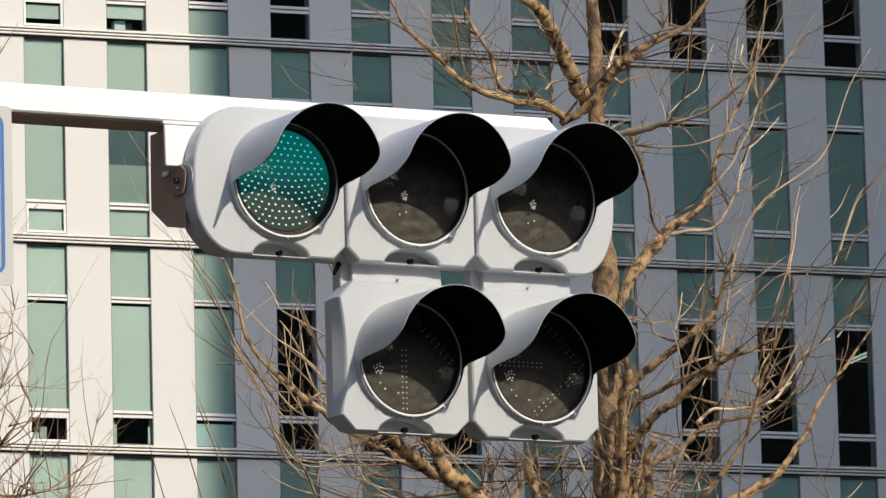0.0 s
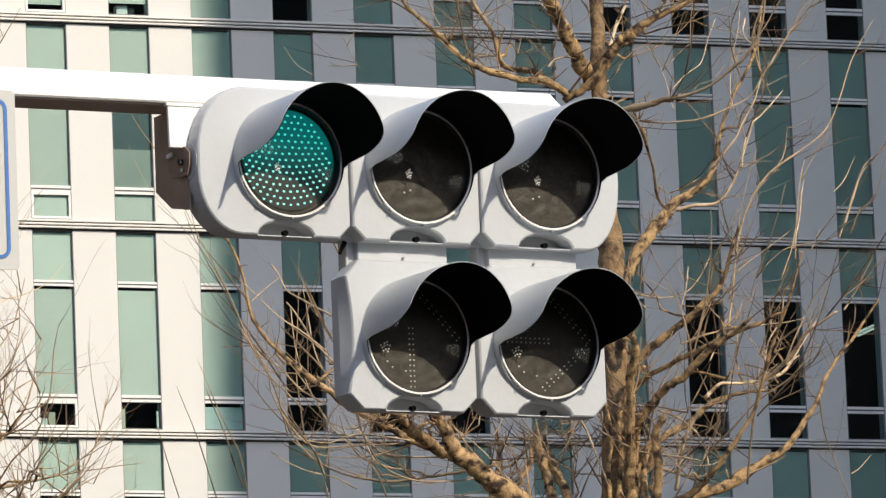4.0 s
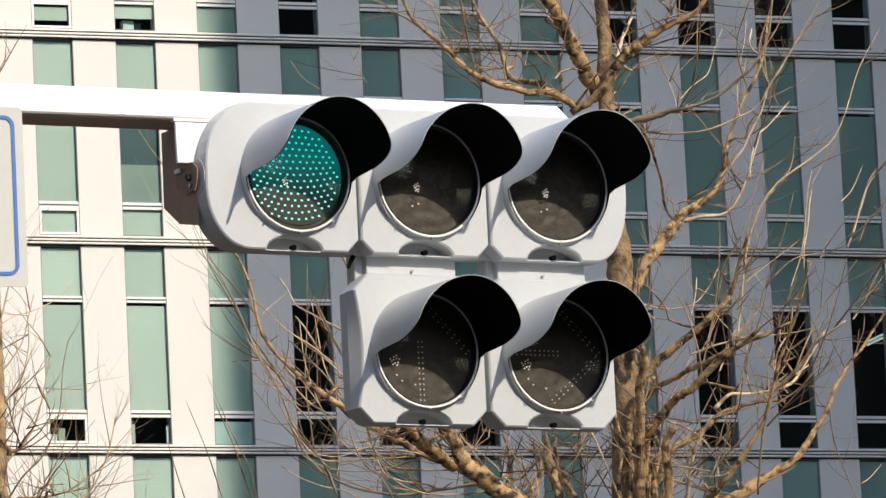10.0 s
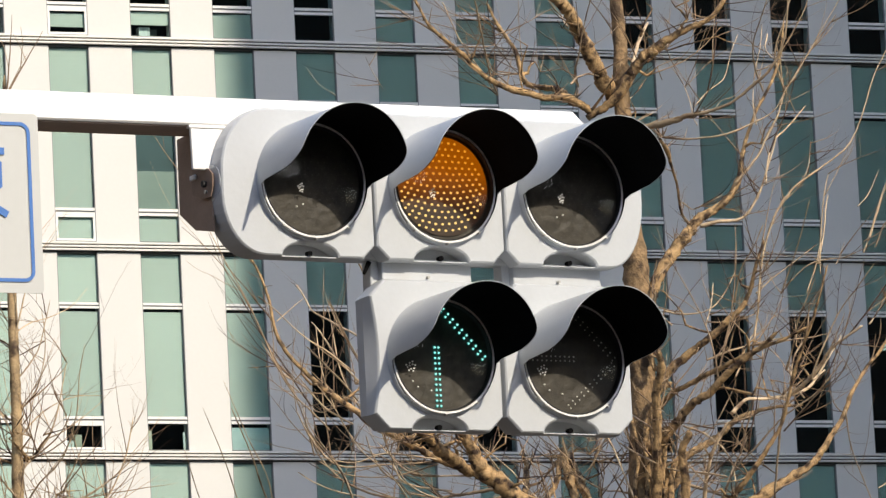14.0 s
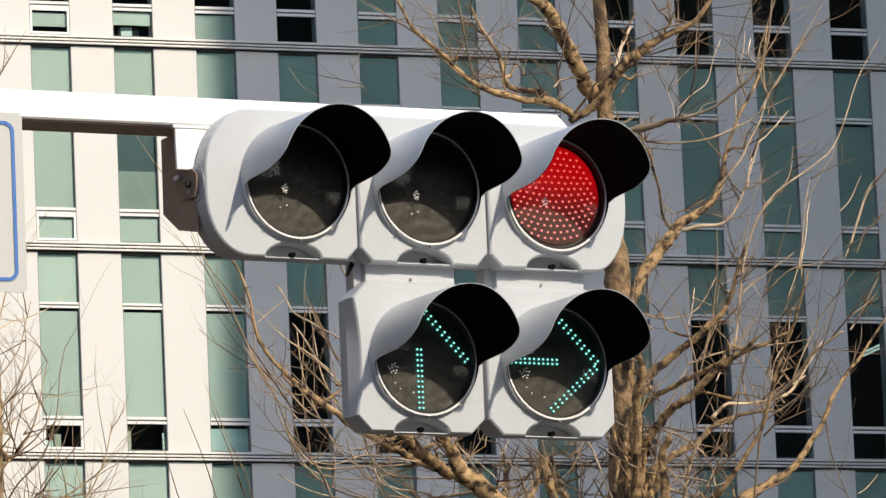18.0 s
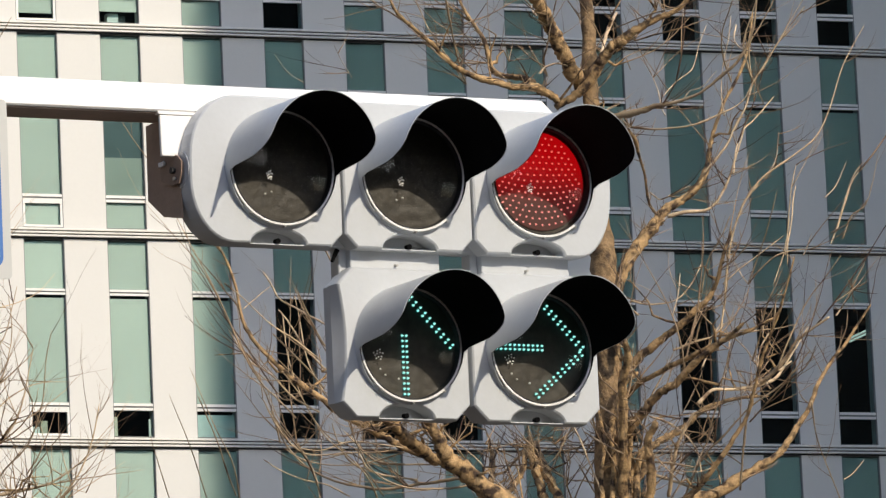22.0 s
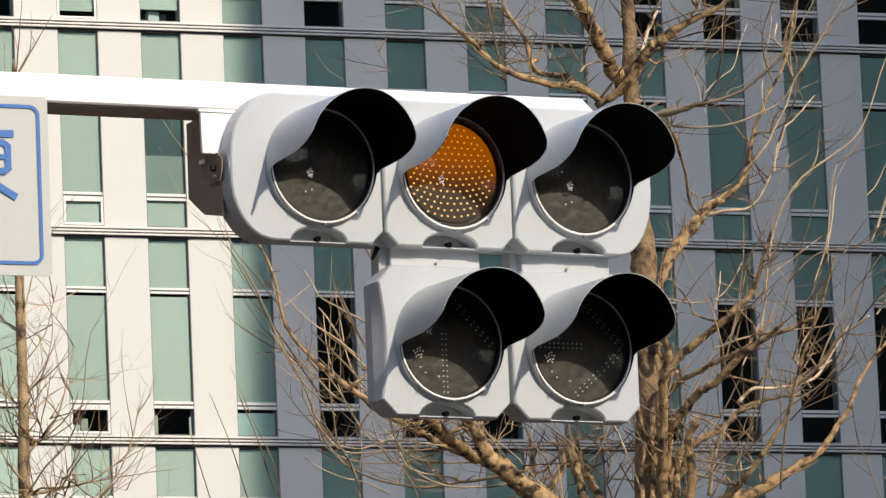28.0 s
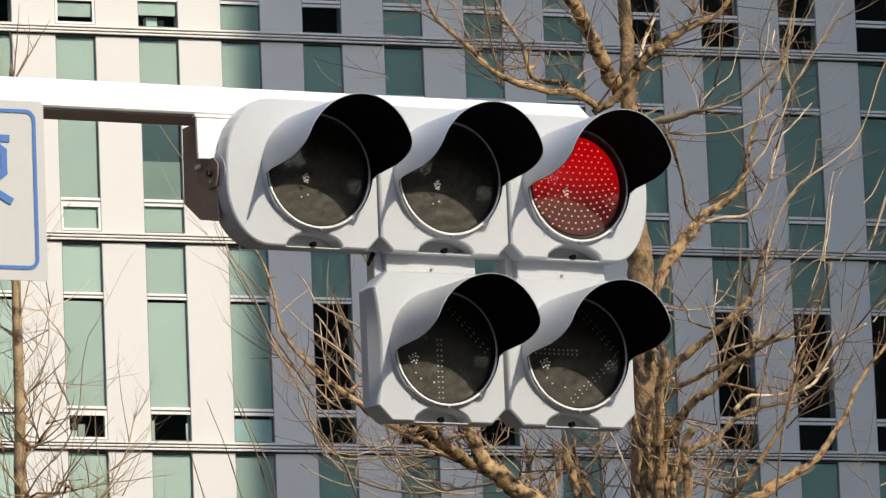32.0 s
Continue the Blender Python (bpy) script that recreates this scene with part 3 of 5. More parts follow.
def beads(spots, r, y0, y1, wide=1.0):
    """Small domed LEDs at (x, z), from the plane y0 out to y1."""
    bm = bmesh.new()
    for x, z in spots:
        base = [bm.verts.new((x + wide * r * math.cos(math.pi * i / 4), y0, z + r * math.sin(math.pi * i / 4))) for i in range(8)]
        mid = [bm.verts.new((x + 0.72 * wide * r * math.cos(math.pi * i / 4), y0 + (y1 - y0) * 0.7, z + 0.72 * r * math.sin(math.pi * i / 4))) for i in range(8)]
        tip = bm.verts.new((x, y1, z))
        for i in range(8):
            j = (i + 1) % 8
            bm.faces.new((base[i], base[j], mid[j], mid[i]))
            bm.faces.new((mid[i], mid[j], tip))
    return bm


def full_spots():
    step, out, rnd = 0.0212, [], random.Random(3)
    for row in range(-8, 9):
        for c in range(-8, 9):
            x, z = (c + 0.5 * (row % 2)) * step, row * step * 0.86
            z += x * x * min(max(0.7 - 13 * z, -1.2), 2.3)     # rows that sag, the lower ones most
            if x * x + z * z < 0.139 ** 2:
                out.append((x - 0.007 + rnd.uniform(-0.0012, 0.0012), z + rnd.uniform(-0.0010, 0.0010)))
    return out


def line_spots(a, b, n, gap):
    """Two rows of spots beside the line from a to b."""
    a, b = Vector(a), Vector(b)
    side = Vector((-(b - a).y, (b - a).x)).normalized() * gap / 2
    return [tuple(a + (b - a) * i / (n - 1) + s) for i in range(n) for s in (side, -side)]


UP_ARROW = line_spots((-0.014, 0.026), (-0.014, -0.142), 12, 0.0125) + line_spots((0.010, 0.134), (0.138, 0.0), 10, 0.0125) + line_spots((-0.010, 0.134), (-0.100, 0.040), 7, 0.0125)
RIGHT_ARROW = line_spots((-0.142, 0.005), (0.008, 0.005), 11, 0.0125) + line_spots((0.012, 0.138), (0.140, 0.008), 10, 0.0125) + line_spots((0.136, -0.008), (-0.014, -0.134), 11, 0.0125)

LIT = {}


def backing_mesh(seed):
    """The uneven dark plate behind the LEDs."""
    bm = bmesh.new()
    rings, n = [[bm.verts.new((0, -0.0170, 0))]], 72
    for i in range(1, 25):
        r = 0.1555 * i / 24
        row = []
        for k in range(n):
            x, z = r * math.cos(2 * math.pi * k / n), r * math.sin(2 * math.pi * k / n)
            h = 0.5 + 0.5 * noise.noise(Vector((x * 40, z * 40, seed))) + 0.2 * noise.noise(Vector((x * 90, z * 90, seed + 5)))
            row.append(bm.verts.new((x, -0.0146 - 0.0042 * min(max(h, 0.0), 1.0), z)))
        rings.append(row)
    for k in range(n):
        bm.faces.new((rings[0][0], rings[1][k], rings[1][(k + 1) % n]))
    for a, b in zip(rings[1:], rings[2:]):
        for k in range(n):
            j = (k + 1) % n
            bm.faces.new((a[k], b[k], b[j], a[j]))
    return bm


def lamp_unit(signal, name, cx, cz, plate, kind, dy=0.0):
    """One lamp with its door plate, hood, lens and LEDs."""
    front = plate
    if kind == "up":                       # the end unit's side bellies out behind a bowed front edge
        za, zc = plate[0][1], plate[-1][1]
        front = plate + [(plate[-1][0], zc + (za - zc) * i / 12) for i in range(1, 12)]
    bm = prism(front, ((-0.014, 0.006), (-0.010, 0.0015), (-0.005, 0.0), (0.034, 0.0)))
    if kind == "up":
        for v in bm.verts:
            if v.co.y < 0 and v.co.x < plate[-1][0] + 0.008:
                v.co.x += 0.017 * max(0.0, 1 - ((2 * v.co.z - za - zc) / (zc - za)) ** 2)
    door = part("lamp_door", bm, M_SIGNAL, signal, "light grey painted lamp door", pose(cx, dy, cz), smooth=kind == "up")
    zb = min(z for _, z in plate)
    part("door_back", prism(plate, ((0.0345, 0.001), (0.050, 0.001))), M_SIGNAL, door)
    part("latch", rod((0, -0.010, zb + 0.010), (0, 0.012, zb + 0.012), 0.008, 0.006, 10), M_LINER, door, "small dark latch")
    part("lip", box(-0.087, 0.087, -0.002, 0.034, zb, zb + 0.0030), M_SIGNAL, door, "thin lower lip of the door")
    at = Matrix.Translation(LENS_AT)
    part("collar", lathe(((R_RING + 0.002, -0.008), (R_RING + 0.002, -0.020), (R_RING - 0.004, -0.024), (R_RING - 0.004, -0.012))), M_SIGNAL, door, at=at, smooth=True)
    ring = lathe(((R_RING - 0.0115, -0.014), (R_RING - 0.0112, -0.031), (R_RING - 0.0098, -0.034), (R_RING - 0.0045, -0.034), (R_RING - 0.0036, -0.030), (R_RING - 0.0036, -0.010)))
    part("ring", ring, M_RING, door, "bright lens ring", at, smooth=True)
    part("gasket", lathe(((R_RING - 0.0160, -0.014), (R_RING - 0.0160, -0.026), (R_RING - 0.0136, -0.0352), (R_RING - 0.0117, -0.0352), (R_RING - 0.0117, -0.014))), M_GASKET, door, at=at, smooth=True)
    for a in (-128, -90, -52):
        c, s = math.cos(radians(a)), math.sin(radians(a))
        rr = R_RING - 0.0015
        part("clip", rod((c * rr, -0.037, s * rr), (c * rr, -0.014, s * rr), 0.0028, 0.0028, 8), M_STEEL, door, at=at)
    shell, liner = visor_mesh(0.1715, 0.310, 0.0026)
    part("visor", shell, M_SIGNAL, door, "light grey painted hood", at, smooth=True)
    part("visor_liner", liner, M_LINER, door, "matt black inside of the hood", at, smooth=True)
    part("backing", backing_mesh(cx * 7 + cz), M_REFLECT, door, "dark dimpled lamp backing", at, True)
    cap = [(0.1545 * t, -0.022 - 0.022 * (1 - t * t)) for t in [i / 10 for i in range(11)]]
    part("lens", lathe([(0.0, cap[0][1])] + cap[1:], 56), M_LENS, door, "clear domed lens cover", at, smooth=True).visible_shadow = False
    # added white dots that imitate the sun's glints on the lens
    glint_dots = [(-0.106 + 0.016 * math.cos(2.4 * i) * math.sqrt(i / 11), -0.033 + 0.015 * math.sin(2.4 * i) * math.sqrt(i / 11)) for i in range(1, 12)]
    if kind not in ("up", "right"):
        glint_dots = [(x * 0.62 + 0.020, z * 0.85 + 0.003) for x, z in glint_dots]
    for x, z in ((-0.094, -0.072), (-0.078, -0.088), (-0.036, -0.098)) if kind in ("up", "right") else ((-0.05, -0.075), (-0.03, -0.068)):
        part("pip", beads([(x, z)], 0.0036, -0.0150, -0.0215), M_GLINT_DOT, door, at=at).data.shade_smooth()
    for x, z in glint_dots:
        part("pip", beads([(x, z)], 0.0028, 0.0, -0.0035), M_GLINT_DOT, door, at=at @ Matrix.Translation((0, -0.0212 - 0.022 * (1 - (x * x + z * z) / 0.1545 ** 2), 0))).data.shade_smooth()
    if kind in ("up", "right"):
        spots = UP_ARROW if kind == "up" else RIGHT_ARROW
        part("unlit_led", beads(spots, 0.0030, -0.0164, -0.0195), M_DULL_BEAD, door, at=at).data.shade_smooth()
        # wider, weakly glowing discs paint the halo round each LED
        LIT[name] = [part("arrow_led", beads(spots, 0.0034, -0.0205, -0.029), M_ARROW_BEAD, door, "lit cyan arrow of LEDs"),
                     part("arrow_halo", beads(spots, 0.0053, -0.0196, -0.0204), M_ARROW_HALO, door, "soft cyan glow round the LEDs")]
    else:
        spots = full_spots()
        part("unlit_led", beads(spots, 0.0015, -0.0164, -0.0186), M_FAINT_BEAD, door, at=at).data.shade_smooth()
        glow_m, bead_m = {"green": (M_GREEN_GLOW, M_GREEN_BEAD), "amber": (M_AMBER_GLOW, M_AMBER_BEAD), "red": (M_RED_GLOW, M_RED_BEAD)}[kind]
        LIT[name] = [part("led_panel", lathe(((0.0, -0.0205), (0.1445, -0.0205), (0.1445, -0.0195))), glow_m, door, kind + " glowing lamp panel"),
                     part("led_array", beads(spots, 0.0037, -0.0206, -0.0245, 1.25), bead_m, door, "bright " + kind + " LEDs")]
    return door


def traffic_signal():
    s = thing("traffic_signal", SIGNAL, "grey hooded traffic signal, three lamps over two arrow lamps", "traffic light")
    nt = (0.088, 0.043)
    chm, sm = (0.038, 1), (0.03, 3)
    left = outline(-0.272, 0.2075, -0.219, 0.205, (0.132, 10, 0.172), chm, sm, (0.150, 8, 0.19), nt)
    mid = outline(-0.2075, 0.2075, -0.219, 0.205, chm, chm, sm, sm, nt)
    right = outline(-0.2075, 0.252, -0.219, 0.205, chm, (0.115, 12, 0.20), (0.115, 12, 0.18), sm, nt)
    lamp_unit(s, "green", -UNIT, 0, left, "green")
    lamp_unit(s, "amber", 0, 0, mid, "amber")
    lamp_unit(s, "red", UNIT, 0, right, "red")
    body = outline(-UNIT - 0.267, UNIT + 0.245, -0.212, 0.205, (0.130, 12, 0.170), (0.115, 10, 0.19), (0.115, 10, 0.18), (0.26, 14, 0.30))
    part("housing", prism(body, ((0.051, 0.004), (0.056, 0.0), (0.10, 0.0), (0.125, 0.02), (0.15, 0.06))), M_SIGNAL, s, "light grey round-ended housing", smooth=True)
    lower = -0.492
    off = -0.030
    for kind, cx in (("up", 0.0), ("right", UNIT + 0.006)):
        cx += off
        p = outline(-0.208, 0.208, -0.214, 0.219, (0.045, 1), (0.045, 1), sm, (0.050, 1), nt)
        lamp_unit(s, kind, cx, lower, p, kind, 0.004)
        q = outline(cx - 0.204, cx + 0.204, lower - 0.206, lower + 0.214, (0.04, 1), (0.04, 1), sm, (0.046, 1))
        part("housing", prism(q, ((0.0545, 0.0), (0.085, 0.0), (0.10, 0.02))), M_SIGNAL, s, "light grey box housing")
        part("connector", box(cx - 0.140, cx + 0.150, 0.035, 0.10, lower + 0.170, -0.205, bevel=0.004), M_SIGNAL, s, "grey plate between the lamp rows")
        part("connector_back", box(cx - 0.165, cx + 0.150, 0.06, 0.11, lower + 0.170, -0.205, bevel=0.004), M_SIGNAL, s)
        part("bolt", rod((cx + 0.005, 0.035, -0.258), (cx + 0.005, 0.022, -0.258), 0.0045, 0.004, 8), M_STEEL, s)
    part("strap", rod((off - 0.170, 0.055, -0.215), (off - 0.188, 0.055, -0.250), 0.008, 0.005, 8), M_LINER, s, "small black cable stub")
    return s


def signal_arm():
    a = thing("signal_arm", ARM, "white painted steel signal arm with a dark side bracket", "arm")
    side = [(-6.2, 0.168), (0.535, 0.168), (0.535, 0.214), (0.500, 0.2495), (-6.2, 0.2495)]
    part("beam", prism(side, ((0.05, 0.005), (0.055, 0.0), (0.195, 0.0), (0.20, 0.005))), M_ARM, a, "white square beam with a sloped end")
    # added brown plate puts the beam's warm underside shade into colour
    part("underside", box(-6.19, -0.30, 0.062, 0.188, 0.1635, 0.1676), M_UNDER, a, "thin brown plate painting the shade under the white beam")
    part("flange", box(-0.752, -0.628, 0.050, 0.070, 0.159, 0.1675, bevel=0.002), M_ARM, a, "white top flange of the hanger")
    part("hanger", box(-0.746, -0.634, 0.053, 0.066, 0.040, 0.1585, bevel=0.003), M_ARM, a, "white hanger plate")

    def upright(name, pts, x0, x1, m, label):
        """A flat plate across the arm with the outline pts (y, z)."""
        bm = bmesh.new()
        rings = [[bm.verts.new((x, y, z)) for y, z in pts] for x in (x0, x1)]
        bm.faces.new(rings[0])
        bm.faces.new(rings[1][::-1])
        for i in range(len(pts)):
            j = (i + 1) % len(pts)
            bm.faces.new((rings[0][i], rings[1][i], rings[1][j], rings[0][j]))
        part(name, bm, m, a, label)
    upright("bracket", ((0.052, -0.138), (0.164, -0.113), (0.257, -0.049), (0.245, 0.166), (0.128, 0.166), (0.128, 0.03), (0.052, 0.03)), -0.695, -0.6895, M_BRACKET, "side bracket coloured brown for its warm shade")
    upright("clamp_plate", ((0.135, 0.066), (0.084, 0.071), (0.069, 0.047), (0.041, 0.041), (0.015, 0.020), (0.020, -0.012), (0.035, -0.041), (0.088, -0.038), (0.146, -0.015), (0.150, 0.030)), -0.706, -0.7025, M_CLAMP, "pointed dark clamp plate")
    part("clamp_drum", rod((-0.695, 0.045, 0.0), (-0.655, 0.045, 0.0), 0.052, 0.052, 20), M_SIGNAL, a, "grey round coupling")
    part("bolt", box(-0.716, -0.7065, 0.110, 0.142, 0.024, 0.038, bevel=0.003), M_ARM, a, "white oblong bolt plate")
    part("bolt", rod((-0.718, 0.060, 0.000), (-0.7065, 0.060, 0.000), 0.010, 0.009, 6), M_GASKET, a, "dark bolt")
    part("bolt", rod((-0.714, 0.056, -0.024), (-0.7065, 0.056, -0.024), 0.006, 0.005, 6), M_STEEL, a, "bright bolt")
    part("pole", rod((-6.1, 0.125, -5.365), (-6.1, 0.125, 1.0), 0.11, 0.09, 24), M_ARM, a, "white signal pole")
    return a


def road_sign():
    """The sign plate that hangs on the arm; only its border and part of a character are in view."""
    at = pose(-1.1485, 18.15, 5.452, 0, 0, 22)
    s = thing("road_sign", at, "white sign plate with blue rounded border and strokes", "sign")
    w, h = 0.9, 0.500
    pl = [(x, z) for x, z in outline(-w, 0, -h, 0, (0.012, 3), (0.012, 3), (0.012, 3), (0.012, 3))]
    part("plate", prism(pl, ((0.0, 0.0), (0.004, 0.0))), M_SIGN, s, "white sign plate")
    o = outline(-w + 0.024, -0.024, -h + 0.03, -0.024, (0.03, 6), (0.03, 6), (0.03, 6), (0.03, 6))
    i = shrunk(o, 0.010)
    bm = bmesh.new()
    va, vb = [bm.verts.new((x, -0.003, z)) for x, z in o], [bm.verts.new((x, -0.003, z)) for x, z in i]
    for k in range(len(o)):
        j = (k + 1) % len(o)
        bm.faces.new((va[k], va[j], vb[j], vb[k]))
    part("border", bm, M_BLUE, s, "blue rounded border")
    for name, pts, r in (("stroke", ((-0.456, -0.107), (-0.106, -0.107)), 0.010),
                         ("stroke", ((-0.406, -0.132), (-0.131, -0.132), (-0.118, -0.142), (-0.118, -0.202), (-0.131, -0.212), (-0.406, -0.212)), 0.009),
                         ("stroke", ((-0.406, -0.172), (-0.128, -0.172)), 0.007), ("stroke", ((-0.206, -0.228), (-0.151, -0.252), (-0.102, -0.281)), 0.010)):
        bm = bmesh.new()
        lift = -0.0035
        for a, c in zip(pts, pts[1:]):
            lift -= 0.0003
            d = Vector((c[0] - a[0], c[1] - a[1]))
            sd = Vector((-d.y, d.x)).normalized() * r
            e = d.normalized() * r * 0.6
            vs = [bm.verts.new((p[0], lift, p[1])) for p in ((a[0] - e.x + sd.x, a[1] - e.y + sd.y), (a[0] - e.x - sd.x, a[1] - e.y - sd.y), (c[0] + e.x - sd.x, c[1] + e.y - sd.y), (c[0] + e.x + sd.x, c[1] + e.y + sd.y))]
            bm.faces.new(vs)
        part(name, bm, M_BLUE, s, "blue painted stroke")
    part("rail", box(-0.8, -0.05, 0.005, 0.03, -0.09, -0.06), M_STEEL, s, "steel mounting rail")
    part("rail", box(-0.8, -0.05, 0.005, 0.03, -0.44, -0.41), M_STEEL, s, "steel mounting rail")
    part("clamp", box(-0.5, -0.42, 0.03, 0.10, -0.10, 0.06), M_STEEL, s, "steel clamp to the arm")
    return s


# ---------------------------------------------------------------- bare trees
def spline(pts, n):
    """Points of a smooth curve through pts, n for each stretch. Each point is (x, y, z, radius)."""
    p = [Vector(q) for q in pts]
    p = [p[0] * 2 - p[1]] + p + [p[-1] * 2 - p[-2]]
    out = []
    for i in range(1, len(p) - 2):
        a, b, c, d = p[i - 1:i + 3]
        for k in range(n):
            t = k / n
            out.append(0.5 * ((2 * b) + (c - a) * t + (2 * a - 5 * b + 4 * c - d) * t * t + (3 * b - a - 3 * c + d) * t ** 3))
    out.append(p[-2])
    return out


def tube(line, sides, verts, faces, rough, seed):
    """Adds a knobbly tube along the line (x, y, z, radius) to verts and faces."""
    base = len(verts)
    n = len(line)
    for i, q in enumerate(line):
        a, b = line[max(i - 1, 0)], line[min(i + 1, n - 1)]
        d = Vector((b[0] - a[0], b[1] - a[1], b[2] - a[2])).normalized()
        u = d.cross(Vector((0.13, 1, 0.07))).normalized()
        v = d.cross(u)
        for k in range(sides):
            ang = 2 * math.pi * k / sides
            w = u * math.cos(ang) + v * math.sin(ang)
            r = q[3]
            if rough:
                s = Vector((q[0], q[1], q[2])) / max(r, 0.012) * 0.5 + w * 0.8
                r *= 1 + rough * noise.noise(s + Vector((seed, 0, 0))) + rough * 0.6 * noise.noise(s * 2.7)
            verts.append((q[0] + w.x * r, q[1] + w.y * r, q[2] + w.z * r))
    for i in range(n - 1):
        for k in range(sides):
            j = (k + 1) % sides
            faces.append((base + i * sides + k, base + i * sides + j, base + (i + 1) * sides + j, base + (i + 1) * sides + k))
    faces.append(tuple(base + (n - 1) * sides + k for k in range(sides)))
    faces.append(tuple(base + k for k in range(sides))[::-1])


def mesh_part(name, verts, faces, material, parent, label="", kind=""):
    me = bpy.data.meshes.new(name)
    me.from_pydata(verts, [], faces)
    me.materials.append(material)
    me.shade_smooth()
    ob = new(name, me)
    ob.parent = parent
    if label:
        ob["label"] = label
    if kind:
        ob["kind"] = kind
    return ob


class Tree:
    """A bare street tree: a trunk and limbs through a few points (x, z, radius), and twigs that grow from them."""

    def __init__(self, depth, label, seed, lean=0.25):
        self.root = thing("bare_tree", pose(0, 0, 0), label, "tree", group="bare street trees")
        self.depth, self.rnd, self.lean = depth, random.Random(seed), lean
        self.twigs, self.seed = ([], []), seed
        self.lines = []

    def grow(self, name, pts, sway, rough, near=0.0):
        y0, y1 = (0.0, 0.0) if name == "trunk" else (0.0, self.rnd.uniform(-1, 1) * sway)
        n = len(pts) - 1
        line = spline([(x, self.depth - near + y0 + (y1 - y0) * (i / n) ** 0.8, z, r) for i, (x, z, r) in enumerate(pts)], 7)
        for q in line[1:-1]:
            k = 0.0 if name == "trunk" else q[3] * 0.18
            q[0], q[2] = q[0] + self.rnd.uniform(-k, k), q[2] + self.rnd.uniform(-k, k)
        if name == "limb":                       # burls where old shoots were cut
            for _ in range(max(1, len(line) // 13)):
                c, wide, high = self.rnd.uniform(0, len(line)), self.rnd.uniform(1.0, 2.6), self.rnd.uniform(0.08, 0.26)
                for i, q in enumerate(line):
                    q[3] *= 1 + high * math.exp(-((i - c) / wide) ** 2)
        if pts[0][2] < 0.0125:
            for q in line:
                q[3] *= 0.68
        line[-1][3] *= 0.4
        v, f = [], []
        tube(line, 12 if pts[0][2] > 0.03 else 8, v, f, rough, self.rnd.uniform(0, 50))
        mesh_part(name, v, f, (M_TRUNK if self.lean > 0.2 else M_SLIM) if name == "trunk" else M_BARK if pts[0][2] > 0.016 else M_SHOOT, self.root)
        self.lines.append((name, line))

    def trunk(self, *pts):
        self.grow("trunk", pts, 0.0, 0.14)

    def limb(self, *pts):
        self.grow("limb", pts, self.lean * 4, 0.16)

    def stem(self, *pts):
        """A shoot that grows up close before the trunk."""
        self.grow("limb", pts, 0.1, 0.16, 0.17)

    def sprout(self, start, way, length, r, depth):
        rnd, v, f = self.rnd, *self.twigs
        n = 7
        p, line, d = Vector(start), [], Vector(way).normalized()
        side = Vector((rnd.uniform(-1, 1), rnd.uniform(-0.6, 0.6), rnd.uniform(-0.4, 0.4))) * 0.30
        for i in range(n + 1):
            line.append((p.x, p.y, p.z, r * (1 - 0.75 * i / n)))
            d = (d + side / n + Vector((rnd.uniform(-1, 1), rnd.uniform(-1, 1), rnd.uniform(-1, 1))) * 0.12 + Vector((0, 0, 0.035))).normalized()
            p = p + d * length / n
        tube(line, 4 if r < 0.006 else 5, v, f, 0.0, 0)
        if depth:
            for i in range(1, n):
                if rnd.random() < 0.36:
                    q = line[i]
                    w = (Vector(line[i + 1][:3]) - Vector(q[:3])).normalized()
                    a = Vector((rnd.uniform(-1, 1), rnd.uniform(-0.7, 0.7), rnd.uniform(-0.3, 0.9))) * 0.9
                    self.sprout(q[:3], w + a, length * rnd.uniform(0.3, 0.6), q[3] * 0.7, depth - 1)

    def shoots(self, n, x0, x1, z0, z1):
        """Long straight-grown shoots that rise from the limbs in a stretch of the crown."""
        rnd = self.rnd
        spots = [q for name, line in self.lines for q in line if name == "limb" and x0 < q[0] < x1 and z0 < q[2] < z1]
        for _ in range(n):
            q = rnd.choice(spots)
            side = (q[0] - self.lines[0][1][0][0]) * 0.22
            way = Vector((side + rnd.uniform(-0.35, 0.35), rnd.uniform(-0.3, 0.3), 1.0))
            self.sprout(q[:3], way, rnd.uniform(0.7, 1.5), rnd.uniform(0.005, 0.0075), 1)

    def stubs(self, n, x0, x1, z0, z1):
        """Short knobbly side branches left by pruning, each with a tuft of twigs."""
        rnd = self.rnd
        spots = [q for name, line in self.lines for q in line if name == "limb" and q[3] > 0.010 and x0 < q[0] < x1 and z0 < q[2] < z1]
        for _ in range(n):
            q = Vector(rnd.choice(spots))
            way = Vector((rnd.uniform(-1, 1), rnd.uniform(-1, 0.6), rnd.uniform(-0.2, 1.0))).normalized()
            long, r = rnd.uniform(0.12, 0.5), rnd.uniform(0.007, 0.014)
            line = []
            for i in range(6):
                w = way + Vector((rnd.uniform(-1, 1), rnd.uniform(-1, 1), rnd.uniform(-0.6, 1))) * 0.35
                p = q.xyz + w * long * i / 5
                line.append(Vector((p.x, p.y, p.z, min(r, q[3] * 0.8) * (1 - 0.15 * i) * rnd.uniform(0.8, 1.3))))
            v, f = [], []
            tube(line, 7, v, f, 0.2, rnd.uniform(0, 50))
            mesh_part("stub", v, f, M_BARK, self.root)
            for _ in range(rnd.randint(1, 4)):
                e = rnd.choice(line[2:])
